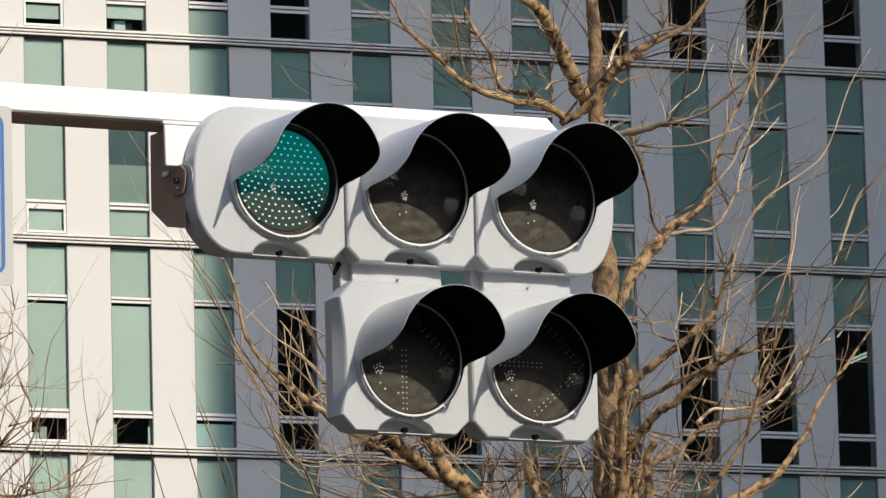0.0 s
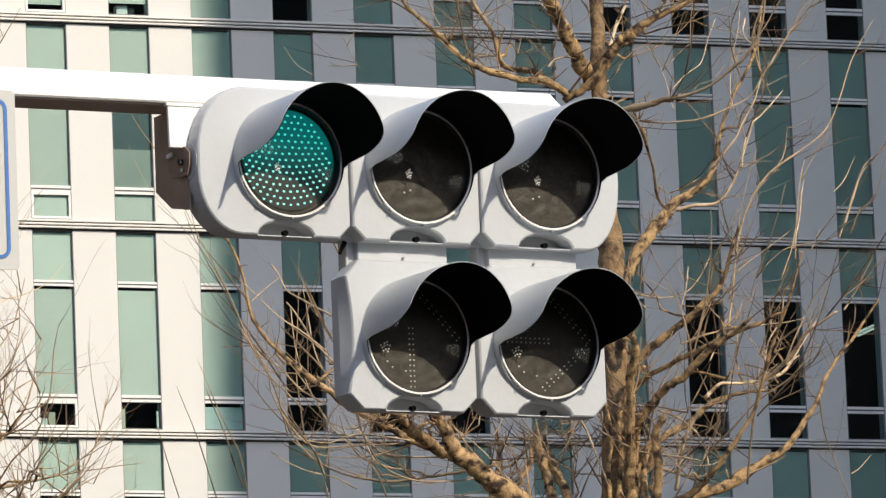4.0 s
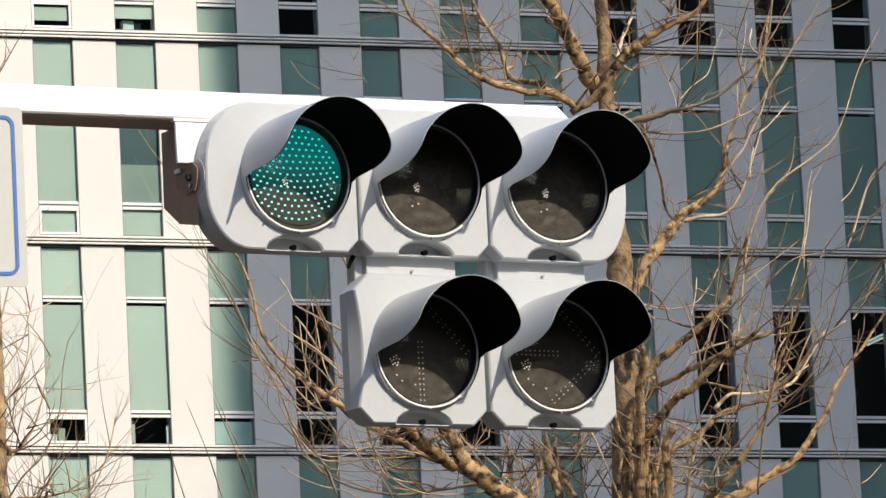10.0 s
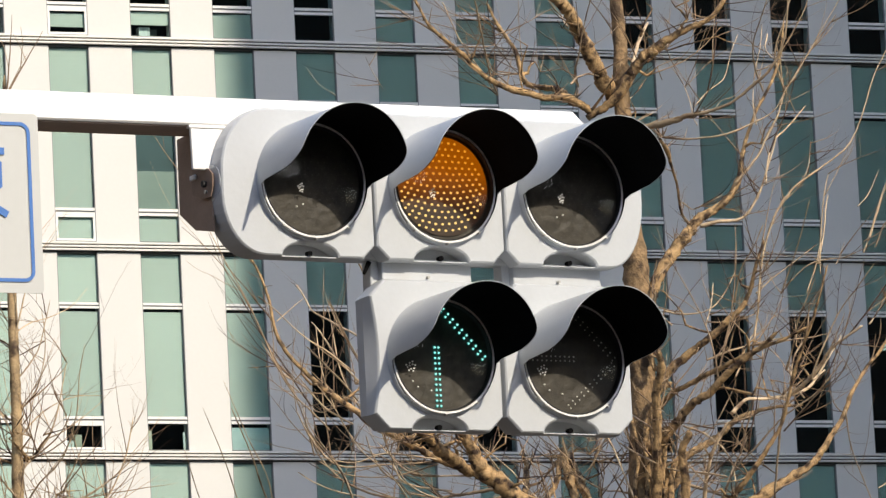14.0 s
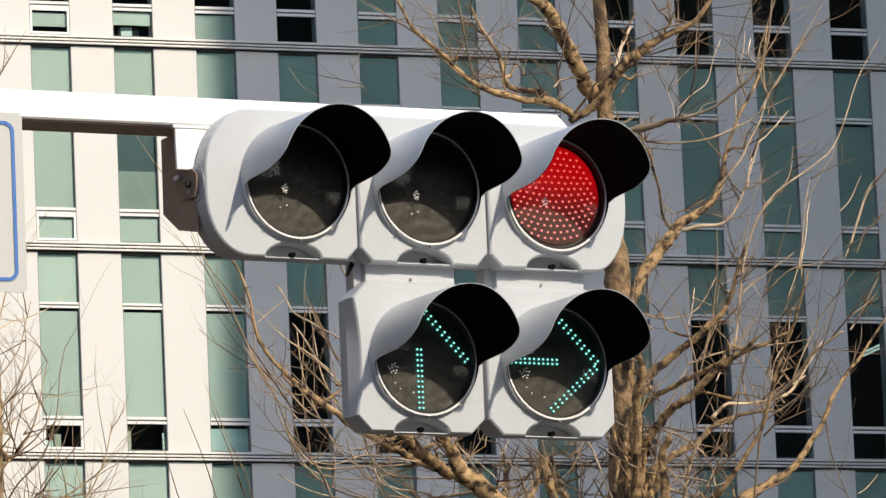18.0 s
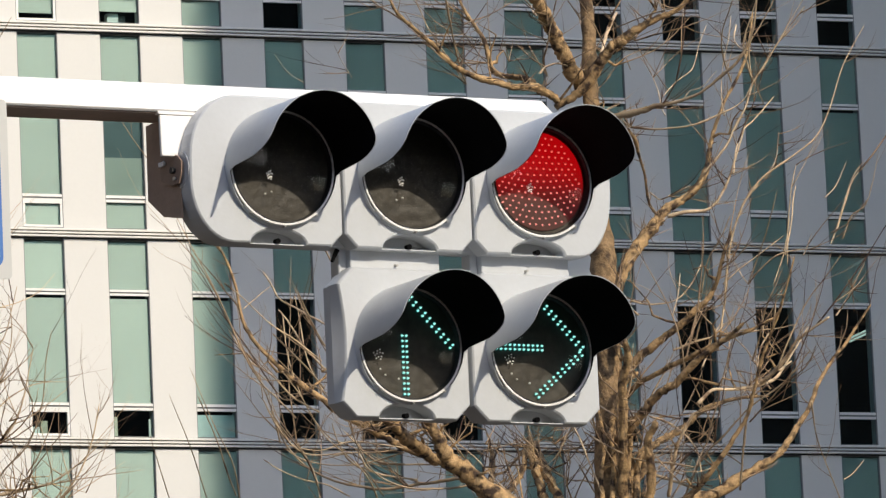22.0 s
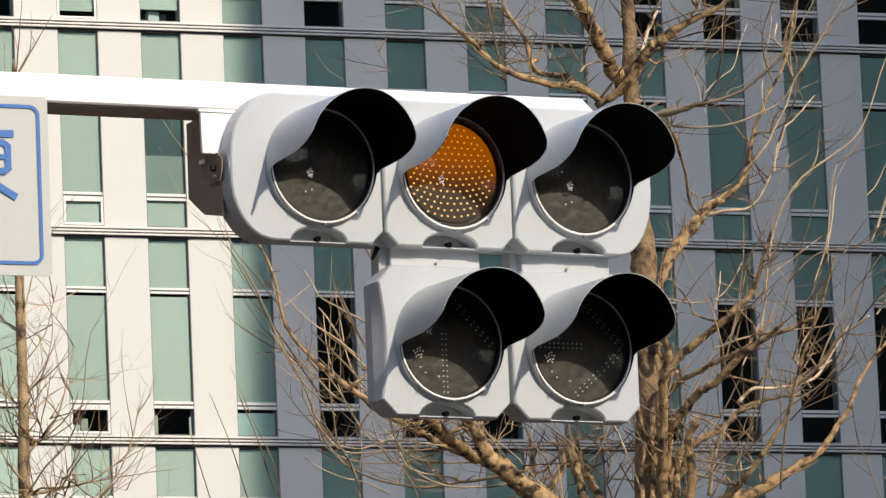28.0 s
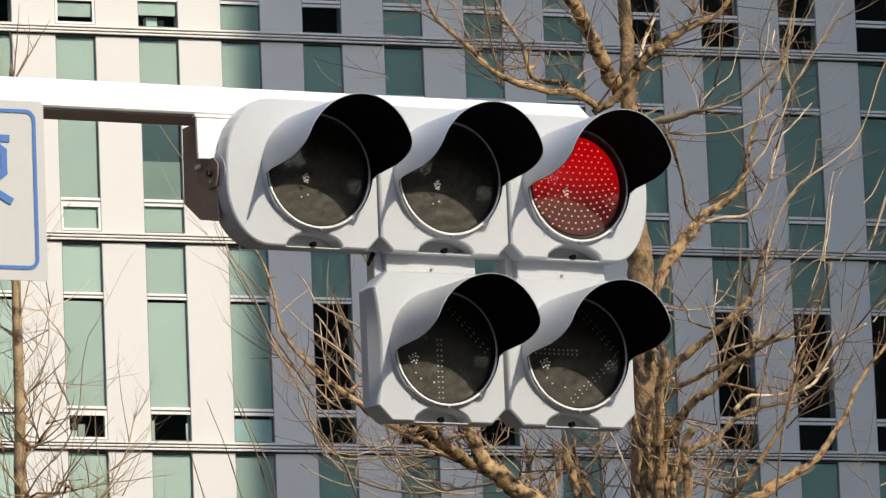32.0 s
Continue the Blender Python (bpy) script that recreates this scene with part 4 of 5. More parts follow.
                self.sprout(e.xyz, way * 0.6 + Vector((rnd.uniform(-1, 1), rnd.uniform(-1, 1), rnd.uniform(-0.3, 1))), rnd.uniform(0.15, 0.7), rnd.uniform(0.003, 0.0055), 1)

    def brush(self, n, x0, x1, z0, z1):
        """Many fine twigs on the limbs in a stretch of the crown, curving out and up."""
        rnd = self.rnd
        spots = [q for name, line in self.lines for q in line if name == "limb" and x0 < q[0] < x1 and z0 < q[2] < z1]
        for _ in range(n):
            q = rnd.choice(spots)
            out = -0.5 if q[0] < 0.9 else 0.5
            way = Vector((out + rnd.uniform(-0.9, 0.9), rnd.uniform(-0.5, 0.5), rnd.uniform(-0.25, 0.9)))
            self.sprout(q[:3], way, rnd.uniform(0.18, 0.65), rnd.uniform(0.0026, 0.0048), 1)

    def tufts(self, n, *places):
        """Short spurs bunched on the knuckles that pruning has left."""
        rnd = self.rnd
        for x, z in places:
            q = min((q for _, line in self.lines for q in line), key=lambda q: (q[0] - x) ** 2 + (q[2] - z) ** 2)
            for _ in range(n):
                out = Vector((rnd.uniform(-1, 1), rnd.uniform(-1, 0.3), rnd.uniform(-0.6, 1.1)))
                start = Vector(q[:3]) + Vector((rnd.uniform(-1, 1), rnd.uniform(-1, 0), rnd.uniform(-1, 1))) * q[3]
                self.sprout(start, out, rnd.uniform(0.05, 0.19), rnd.uniform(0.0025, 0.005), 1 if rnd.random() < 0.3 else 0)

    def finish(self, per_metre, long, up=0.9):
        rnd = self.rnd
        for name, line in self.lines:
            if line[0][3] < 0.0055:              # bare wands
                continue
            for a, b in zip(line, line[1:]):
                seg = Vector((b[0] - a[0], b[1] - a[1], b[2] - a[2]))
                if b[3] > 0.055 and rnd.random() < 0.75:
                    continue
                if rnd.random() < per_metre * seg.length:
                    out = Vector((rnd.uniform(-1, 1), rnd.uniform(-0.8, 0.8), rnd.uniform(-0.15, 1.0) * up))
                    self.sprout(a[:3], seg.normalized() * 0.5 + out, rnd.uniform(0.3, 1.0) * long, min(a[3] * 0.6, rnd.uniform(0.0045, 0.0085)), 2 if rnd.random() < 0.3 else 1)
            for q in line:                       # short spurs
                if q[3] < 0.05 and rnd.random() < 0.11:
                    out = Vector((rnd.uniform(-1, 1), rnd.uniform(-1, 1), rnd.uniform(-0.3, 1.4)))
                    self.sprout(q[:3], out, rnd.uniform(0.04, 0.14), min(q[3] * 0.5, 0.005), 0)
        mesh_part("brushwood", *self.twigs, M_TWIG, self.root, "fine bare twigs", "stuff")


def big_tree():
    t = Tree(45.0, "large pollarded bare street tree with knobbly sunlit limbs", 11)
    trunk, limb = t.trunk, t.limb
    trunk((0.48, -0.52, 0.267), (0.71, 3.08, 0.237), (0.89, 6.05, 0.198), (1.02, 7.36, 0.137), (1.09, 8.09, 0.103), (1.10, 8.38, 0.092), (1.12, 8.78, 0.088), (1.14, 9.12, 0.092), (1.15, 9.43, 0.092), (1.15, 9.78, 0.092), (1.15, 10.05, 0.088), (1.12, 10.29, 0.080), (1.10, 10.64, 0.073), (1.12, 11.03, 0.058), (1.12, 11.31, 0.052), (1.13, 11.58, 0.048), (1.12, 11.82, 0.045), (1.11, 12.13, 0.038), (1.14, 12.49, 0.027))
    limb((1.10, 11.17, 0.045), (1.01, 11.27, 0.049), (0.97, 11.35, 0.047), (0.92, 11.43, 0.047), (0.88, 11.52, 0.045), (0.84, 11.60, 0.047), (0.81, 11.66, 0.043), (0.76, 11.73, 0.043), (0.71, 11.77, 0.034), (0.62, 11.81, 0.026), (0.53, 11.85, 0.024), (0.41, 11.90, 0.019))
    limb((0.92, 11.10, 0.026), (0.82, 11.16, 0.026), (0.73, 11.19, 0.028), (0.61, 11.18, 0.021), (0.50, 11.20, 0.021), (0.38, 11.23, 0.019), (0.27, 11.27, 0.019), (0.20, 11.31, 0.017), (0.12, 11.38, 0.017), (0.07, 11.44, 0.015), (-0.01, 11.50, 0.015), (-0.08, 11.56, 0.013), (-0.17, 11.65, 0.011), (-0.20, 11.71, 0.009), (-0.23, 11.77, 0.009), (-0.28, 11.84, 0.008), (-0.33, 11.90, 0.008))
    limb((0.78, 11.17, 0.023), (0.71, 11.27, 0.023), (0.62, 11.30, 0.021), (0.52, 11.32, 0.019), (0.46, 11.37, 0.019), (0.44, 11.46, 0.015), (0.43, 11.54, 0.015), (0.40, 11.62, 0.013), (0.35, 11.70, 0.013), (0.31, 11.77, 0.011), (0.27, 11.86, 0.009), (0.24, 11.94, 0.009))
    limb((0.88, 11.07, 0.024), (0.99, 11.12, 0.028), (1.09, 11.19, 0.032), (1.17, 11.30, 0.034), (1.22, 11.37, 0.038), (1.28, 11.42, 0.038), (1.33, 11.45, 0.041), (1.40, 11.50, 0.030), (1.48, 11.54, 0.026), (1.59, 11.59, 0.023), (1.69, 11.62, 0.019), (1.77, 11.67, 0.015), (1.83, 11.74, 0.013), (1.90, 11.83, 0.011))
    limb((1.10, 10.97, 0.016), (1.25, 10.96, 0.020), (1.41, 10.96, 0.024), (1.54, 10.98, 0.016), (1.70, 10.99, 0.012), (1.85, 11.03, 0.010), (1.99, 11.12, 0.010), (2.11, 11.21, 0.008), (2.21, 11.39, 0.007), (2.25, 11.64, 0.006), (2.28, 11.88, 0.004))
    limb((1.38, 10.91, 0.011), (1.55, 10.88, 0.010), (1.79, 10.89, 0.009), (1.98, 10.95, 0.009), (2.14, 11.03, 0.007), (2.23, 11.17, 0.006), (2.39, 11.40, 0.006), (2.54, 11.63, 0.005), (2.64, 11.78, 0.004))
    limb((1.18, 9.62, 0.038), (1.24, 9.81, 0.040), (1.31, 9.98, 0.040), (1.42, 10.14, 0.043), (1.51, 10.25, 0.035), (1.59, 10.36, 0.035), (1.70, 10.42, 0.028), (1.81, 10.51, 0.023), (1.89, 10.64, 0.020), (1.92, 10.79, 0.017), (1.96, 10.93, 0.013), (2.04, 11.12, 0.011), (2.16, 11.33, 0.010), (2.23, 11.52, 0.009), (2.27, 11.76, 0.007))
    limb((1.60, 10.28, 0.013), (1.71, 10.30, 0.013), (1.85, 10.30, 0.011), (1.93, 10.35, 0.009), (1.99, 10.44, 0.009), (2.04, 10.55, 0.007), (2.10, 10.71, 0.006), (2.15, 10.86, 0.005))
    limb((1.85, 10.56, 0.011), (2.01, 10.74, 0.013), (2.08, 10.87, 0.011), (2.17, 11.03, 0.011), (2.23, 11.19, 0.010), (2.33, 11.34, 0.009), (2.41, 11.47, 0.009), (2.52, 11.61, 0.007), (2.62, 11.74, 0.006))
    limb((1.89, 9.35, 0.011), (1.95, 9.66, 0.011), (1.97, 9.85, 0.011), (2.01, 10.05, 0.011), (2.06, 10.20, 0.011), (2.12, 10.32, 0.012), (2.19, 10.41, 0.011), (2.27, 10.48, 0.010), (2.48, 10.61, 0.009), (2.62, 10.72, 0.009), (2.71, 10.89, 0.007), (2.80, 11.14, 0.006), (2.88, 11.29, 0.005), (2.97, 11.43, 0.004))
    limb((1.14, 7.99, 0.058), (1.41, 8.20, 0.048), (1.64, 8.35, 0.041), (1.83, 8.39, 0.036), (1.97, 8.48, 0.032), (2.11, 8.56, 0.027), (2.25, 8.64, 0.024), (2.34, 8.74, 0.022), (2.42, 8.86, 0.019), (2.50, 8.98, 0.017), (2.56, 9.12, 0.014), (2.63, 9.24, 0.012), (2.70, 9.34, 0.011), (2.78, 9.43, 0.011), (2.87, 9.56, 0.009), (2.97, 9.70, 0.008))
    limb((1.20, 9.16, 0.030), (1.28, 9.23, 0.034), (1.35, 9.30, 0.030), (1.44, 9.36, 0.029), (1.54, 9.43, 0.025), (1.65, 9.50, 0.024), (1.75, 9.59, 0.020), (1.83, 9.65, 0.018), (1.90, 9.77, 0.015), (1.94, 9.91, 0.012), (2.01, 10.09, 0.008))
    limb((1.15, 8.70, 0.036), (1.25, 8.80, 0.034), (1.37, 8.92, 0.032), (1.47, 9.01, 0.028), (1.59, 9.07, 0.026), (1.69, 9.16, 0.021), (1.83, 9.26, 0.019), (1.94, 9.31, 0.015), (2.08, 9.34, 0.011), (2.25, 9.41, 0.009))
    limb((1.22, 9.02, 0.021), (1.34, 9.11, 0.019), (1.50, 9.17, 0.017), (1.63, 9.21, 0.017), (1.78, 9.26, 0.015), (1.93, 9.31, 0.013), (2.04, 9.39, 0.011))
    limb((1.23, 8.39, 0.030), (1.35, 8.57, 0.028), (1.40, 8.72, 0.026), (1.52, 8.80, 0.024), (1.64, 8.87, 0.022), (1.76, 8.98, 0.020), (1.89, 9.04, 0.016), (2.04, 9.08, 0.012), (2.24, 9.09, 0.008))
    limb((1.16, 7.93, 0.036), (1.33, 8.15, 0.032), (1.37, 8.28, 0.030), (1.39, 8.49, 0.028), (1.38, 8.69, 0.026), (1.44, 8.80, 0.024))
    limb((1.32, 8.07, 0.028), (1.54, 8.27, 0.024), (1.68, 8.36, 0.019), (1.76, 8.44, 0.019), (1.88, 8.58, 0.017), (2.03, 8.79, 0.013), (2.09, 8.96, 0.011), (2.15, 9.15, 0.011), (2.21, 9.30, 0.011), (2.27, 9.43, 0.009), (2.33, 9.60, 0.006), (2.39, 9.79, 0.005))
    limb((1.74, 8.99, 0.013), (1.84, 9.09, 0.011), (1.95, 9.10, 0.011), (2.10, 9.12, 0.013), (2.24, 9.16, 0.011), (2.31, 9.22, 0.009), (2.42, 9.38, 0.006), (2.53, 9.55, 0.005))
    limb((1.20, 9.31, 0.013), (1.25, 9.46, 0.011), (1.27, 9.31, 0.015), (1.24, 9.62, 0.011), (1.26, 9.77, 0.009))
    limb((0.93, 7.90, 0.075), (0.72, 8.11, 0.071), (0.46, 8.30, 0.068), (0.24, 8.47, 0.064), (0.13, 8.57, 0.060), (0.04, 8.63, 0.053), (-0.01, 8.73, 0.041), (-0.06, 8.83, 0.034), (-0.10, 8.92, 0.030), (-0.13, 8.98, 0.024))
    limb((0.03, 8.65, 0.034), (-0.05, 8.70, 0.030), (-0.24, 8.77, 0.024), (-0.42, 8.88, 0.024), (-0.66, 9.01, 0.022), (-0.81, 9.14, 0.020), (-0.98, 9.27, 0.017), (-1.12, 9.41, 0.015), (-1.23, 9.54, 0.013), (-1.30, 9.69, 0.012), (-1.33, 9.89, 0.010), (-1.38, 10.06, 0.008), (-1.46, 10.22, 0.007), (-1.52, 10.32, 0.005))
    limb((0.89, 7.79, 0.060), (0.76, 8.10, 0.047), (0.68, 8.41, 0.034), (0.64, 8.61, 0.030), (0.61, 8.80, 0.027), (0.60, 8.91, 0.020))
    limb((0.87, 8.10, 0.047), (0.78, 8.40, 0.034), (0.72, 8.58, 0.030), (0.67, 8.74, 0.027), (0.64, 8.88, 0.020))
    limb((0.66, 8.13, 0.041), (0.46, 8.23, 0.038), (0.32, 8.34, 0.034), (0.29, 8.47, 0.030), (0.32, 8.61, 0.024), (0.34, 8.74, 0.023), (0.35, 8.89, 0.017))
    limb((0.13, 8.56, 0.013), (-0.02, 8.56, 0.011), (-0.17, 8.56, 0.011), (-0.40, 8.55, 0.010), (-0.62, 8.60, 0.009), (-0.77, 8.66, 0.007), (-0.92, 8.76, 0.007), (-1.05, 8.92, 0.006), (-1.11, 9.08, 0.006), (-1.16, 9.24, 0.005))
    limb((-0.60, 9.00, 0.009), (-0.75, 9.18, 0.009), (-0.85, 9.38, 0.007), (-0.90, 9.57, 0.006), (-0.93, 9.81, 0.005), (-0.96, 10.00, 0.004))
    limb((1.62, 10.98, 0.006), (1.61, 11.12, 0.006), (1.60, 11.30, 0.005), (1.56, 11.50, 0.004))
    limb((1.61, 11.11, 0.006), (1.71, 11.24, 0.006), (1.83, 11.35, 0.005), (1.89, 11.54, 0.005), (1.95, 11.69, 0.004))
    limb((1.74, 11.07, 0.006), (1.80, 11.19, 0.005), (1.90, 11.26, 0.004), (2.01, 11.40, 0.004))
    limb((2.22, 11.17, 0.009), (2.21, 11.41, 0.007), (2.29, 11.54, 0.006), (2.39, 11.71, 0.006), (2.44, 11.87, 0.004))
    limb((2.02, 10.96, 0.009), (2.02, 11.18, 0.006), (2.05, 11.41, 0.006), (2.11, 11.65, 0.005), (2.14, 11.84, 0.004))
    limb((2.69, 10.04, 0.007), (2.74, 10.16, 0.007), (2.81, 10.36, 0.006), (2.87, 10.51, 0.005), (2.95, 10.61, 0.004))
    limb((2.67, 10.36, 0.006), (2.76, 10.48, 0.006), (2.85, 10.67, 0.004))
    limb((2.70, 10.12, 0.006), (2.80, 10.11, 0.005), (2.92, 10.21, 0.004))
    limb((2.50, 9.97, 0.006), (2.56, 10.13, 0.006), (2.62, 10.30, 0.004))
    limb((2.39, 9.91, 0.007), (2.41, 10.18, 0.006), (2.45, 10.45, 0.006), (2.49, 10.61, 0.004))
    limb((2.29, 9.78, 0.007), (2.37, 9.99, 0.006), (2.42, 10.22, 0.005))
    limb((2.12, 9.79, 0.007), (2.24, 10.07, 0.006), (2.32, 10.31, 0.005))
    limb((2.15, 9.84, 0.007), (2.34, 9.97, 0.006), (2.61, 9.98, 0.005))
    limb((2.08, 8.85, 0.009), (2.29, 9.02, 0.007), (2.45, 9.11, 0.006), (2.51, 9.21, 0.004))
    limb((2.50, 8.97, 0.009), (2.54, 8.78, 0.006), (2.61, 8.62, 0.006), (2.69, 8.45, 0.006), (2.75, 8.30, 0.005))
    limb((2.69, 8.43, 0.006), (2.77, 8.52, 0.005), (2.87, 8.65, 0.004))
    limb((0.28, 11.26, 0.009), (0.24, 11.35, 0.009), (0.21, 11.47, 0.009), (0.19, 11.57, 0.009), (0.17, 11.69, 0.009), (0.15, 11.79, 0.008), (0.14, 11.88, 0.008))
    limb((1.18, 11.35, 0.015), (1.21, 11.46, 0.013), (1.24, 11.58, 0.013), (1.27, 11.69, 0.011), (1.32, 11.81, 0.011), (1.35, 11.88, 0.009))
    limb((-0.82, 11.32, 0.005), (-0.94, 11.51, 0.004), (-1.03, 11.72, 0.003))
    limb((-0.49, 11.34, 0.004), (-0.56, 11.51, 0.003), (-0.61, 11.66, 0.002))
    limb((1.80, 9.75, 0.009), (1.85, 9.94, 0.007), (1.93, 10.05, 0.006), (2.01, 10.20, 0.006))
    limb((1.95, 9.80, 0.009), (2.07, 9.93, 0.007), (2.24, 10.07, 0.006), (2.41, 10.21, 0.005))
    limb((1.60, 9.60, 0.009), (1.66, 9.83, 0.007), (1.69, 10.02, 0.006))
    limb((2.23, 9.07, 0.009), (2.16, 9.22, 0.009), (2.20, 9.42, 0.009), (2.29, 9.57, 0.007), (2.33, 9.80, 0.006))
    limb((2.70, 9.55, 0.009), (2.75, 9.63, 0.009), (2.83, 9.77, 0.008), (2.89, 9.89, 0.008), (2.94, 9.98, 0.006))
    limb((2.38, 9.25, 0.009), (2.28, 9.18, 0.009), (2.47, 9.56, 0.007), (2.60, 9.71, 0.006), (2.72, 9.85, 0.005))
    limb((-0.17, 8.56, 0.011), (-0.47, 8.63, 0.009), (-0.58, 8.79, 0.007), (-0.76, 8.89, 0.006), (-0.90, 9.11, 0.006), (-1.00, 9.42, 0.005), (-1.03, 9.74, 0.004))
    limb((-0.16, 8.76, 0.009), (-0.39, 8.78, 0.007), (-0.61, 8.79, 0.006), (-0.81, 8.72, 0.005), (-1.03, 8.75, 0.004))
    limb((1.11, 11.31, 0.008), (1.00, 11.31, 0.008), (0.91, 11.31, 0.008), (0.85, 11.28, 0.009), (0.81, 11.24, 0.011), (0.77, 11.18, 0.013))
    limb((0.27, 11.26, 0.008), (0.20, 11.39, 0.008), (0.11, 11.52, 0.006), (0.04, 11.64, 0.006), (-0.01, 11.76, 0.006), (-0.06, 11.89, 0.006))
    limb((-0.79, 9.16, 0.009), (-0.90, 9.23, 0.007), (-1.05, 9.23, 0.006), (-1.16, 9.39, 0.005), (-1.27, 9.52, 0.004))
    limb((1.20, 7.98, 0.044), (1.20, 8.38, 0.034), (1.21, 8.62, 0.030), (1.22, 8.85, 0.027), (1.22, 9.04, 0.030), (1.26, 9.19, 0.024), (1.25, 9.31, 0.017))
    limb((1.31, 7.92, 0.034), (1.30, 8.31, 0.027), (1.27, 8.58, 0.020), (1.26, 8.77, 0.017), (1.29, 8.92, 0.013))
    limb((-1.36, 8.42, 0.006), (-1.39, 8.66, 0.006), (-1.50, 8.90, 0.005), (-1.64, 9.26, 0.003))
    limb((-1.57, 8.43, 0.006), (-1.66, 8.75, 0.005), (-1.78, 9.07, 0.003))
    limb((-1.81, 8.41, 0.006), (-1.87, 8.62, 0.005), (-1.92, 8.82, 0.003))
    limb((-0.01, 8.66, 0.009), (-0.31, 8.70, 0.009), (-0.46, 8.76, 0.007), (-0.66, 8.99, 0.006))
    limb((-0.25, 8.75, 0.009), (-0.54, 8.69, 0.007), (-0.77, 8.70, 0.006), (-0.94, 8.75, 0.006), (-1.07, 8.84, 0.004))
    limb((-0.82, 8.36, 0.009), (-0.85, 8.61, 0.007), (-0.92, 8.80, 0.006), (-1.02, 8.96, 0.006), (-1.11, 9.12, 0.005), (-1.17, 9.32, 0.004))
    limb((-0.41, 8.33, 0.009), (-0.48, 8.51, 0.007), (-0.58, 8.63, 0.006), (-0.77, 8.79, 0.006), (-0.91, 9.03, 0.005), (-1.03, 9.19, 0.004))
    limb((0.21, 8.51, 0.011), (0.01, 8.45, 0.009), (-0.25, 8.44, 0.009), (-0.44, 8.51, 0.007), (-0.54, 8.65, 0.006), (-0.61, 8.83, 0.005))
    limb((0.80, 8.18, 0.011), (0.69, 8.22, 0.009), (0.51, 8.41, 0.009), (0.38, 8.54, 0.007), (0.22, 8.74, 0.006), (0.04, 8.91, 0.005))
    limb((1.18, 8.91, 0.009), (1.05, 8.70, 0.009), (0.93, 8.52, 0.007), (0.84, 8.33, 0.006))
    limb((1.11, 9.32, 0.011), (1.00, 9.09, 0.009), (0.87, 8.87, 0.009), (0.75, 8.68, 0.007))
    limb((1.37, 9.61, 0.009), (1.26, 9.70, 0.009), (1.15, 9.74, 0.006), (1.04, 9.79, 0.006))
    limb((1.00, 9.09, 0.011), (1.05, 8.91, 0.010), (1.11, 8.74, 0.009), (1.18, 8.58, 0.009))
    limb((1.17, 8.66, 0.013), (1.31, 8.60, 0.011), (1.50, 8.57, 0.010), (1.65, 8.54, 0.009), (1.84, 8.48, 0.006))
    limb((1.41, 8.92, 0.011), (1.57, 8.83, 0.009), (1.70, 8.67, 0.009), (1.73, 8.48, 0.007))
    limb((0.83, 11.29, 0.011), (0.81, 11.36, 0.011), (0.84, 11.44, 0.008), (0.86, 11.52, 0.006), (0.89, 11.62, 0.006))
    limb((0.78, 11.71, 0.009), (0.76, 11.79, 0.008), (0.75, 11.86, 0.006))
    limb((1.44, 11.53, 0.013), (1.49, 11.64, 0.011), (1.54, 11.74, 0.009), (1.58, 11.81, 0.009))
    limb((1.28, 11.59, 0.006), (1.52, 11.61, 0.006), (1.73, 11.61, 0.006), (1.86, 11.61, 0.004))
    limb((1.36, 10.89, 0.017), (1.41, 10.86, 0.015), (1.45, 10.74, 0.009), (1.48, 10.65, 0.009), (1.50, 10.50, 0.009), (1.58, 10.40, 0.011))
    limb((1.49, 10.45, 0.008), (1.57, 10.45, 0.006), (1.67, 10.53, 0.006), (1.79, 10.61, 0.004))
    limb((2.06, 10.55, 0.008), (2.09, 10.74, 0.008), (2.15, 10.89, 0.008), (2.23, 10.97, 0.008), (2.38, 11.14, 0.006))
    limb((2.27, 10.51, 0.008), (2.35, 10.65, 0.008), (2.38, 10.76, 0.006), (2.40, 10.91, 0.006))
    limb((2.38, 9.98, 0.009), (2.44, 10.22, 0.008), (2.47, 10.41, 0.008), (2.50, 10.54, 0.006))
    limb((2.77, 10.07, 0.009), (2.84, 10.22, 0.008), (2.92, 10.27, 0.006), (2.96, 10.33, 0.006))
    limb((2.73, 10.12, 0.008), (2.79, 10.28, 0.008), (2.86, 10.46, 0.006), (2.94, 10.55, 0.006))
    limb((2.10, 9.07, 0.015), (2.20, 9.12, 0.015), (2.32, 9.22, 0.013), (2.41, 9.34, 0.011), (2.52, 9.41, 0.009), (2.63, 9.47, 0.008))
    limb((1.33, 9.71, 0.011), (1.45, 9.73, 0.009), (1.63, 9.78, 0.008), (1.75, 9.91, 0.008), (1.85, 10.10, 0.008))
    limb((1.59, 9.36, 0.011), (1.74, 9.41, 0.009), (1.95, 9.45, 0.009), (2.07, 9.47, 0.008), (2.15, 9.48, 0.006))
    limb((2.12, 9.27, 0.008), (2.17, 9.40, 0.008), (2.20, 9.53, 0.008), (2.25, 9.63, 0.008), (2.32, 9.77, 0.006))
    limb((1.00, 9.07, 0.008), (1.08, 8.93, 0.008), (1.18, 8.80, 0.006))
    limb((0.97, 8.83, 0.008), (1.07, 8.72, 0.008), (1.21, 8.61, 0.006))
    limb((0.92, 8.61, 0.008), (1.02, 8.47, 0.008), (1.11, 8.36, 0.006))
    limb((1.21, 8.66, 0.009), (1.35, 8.59, 0.009), (1.54, 8.54, 0.009), (1.67, 8.49, 0.009))
    limb((1.67, 8.49, 0.009), (1.73, 8.64, 0.009), (1.80, 8.78, 0.009), (1.85, 8.90, 0.008))
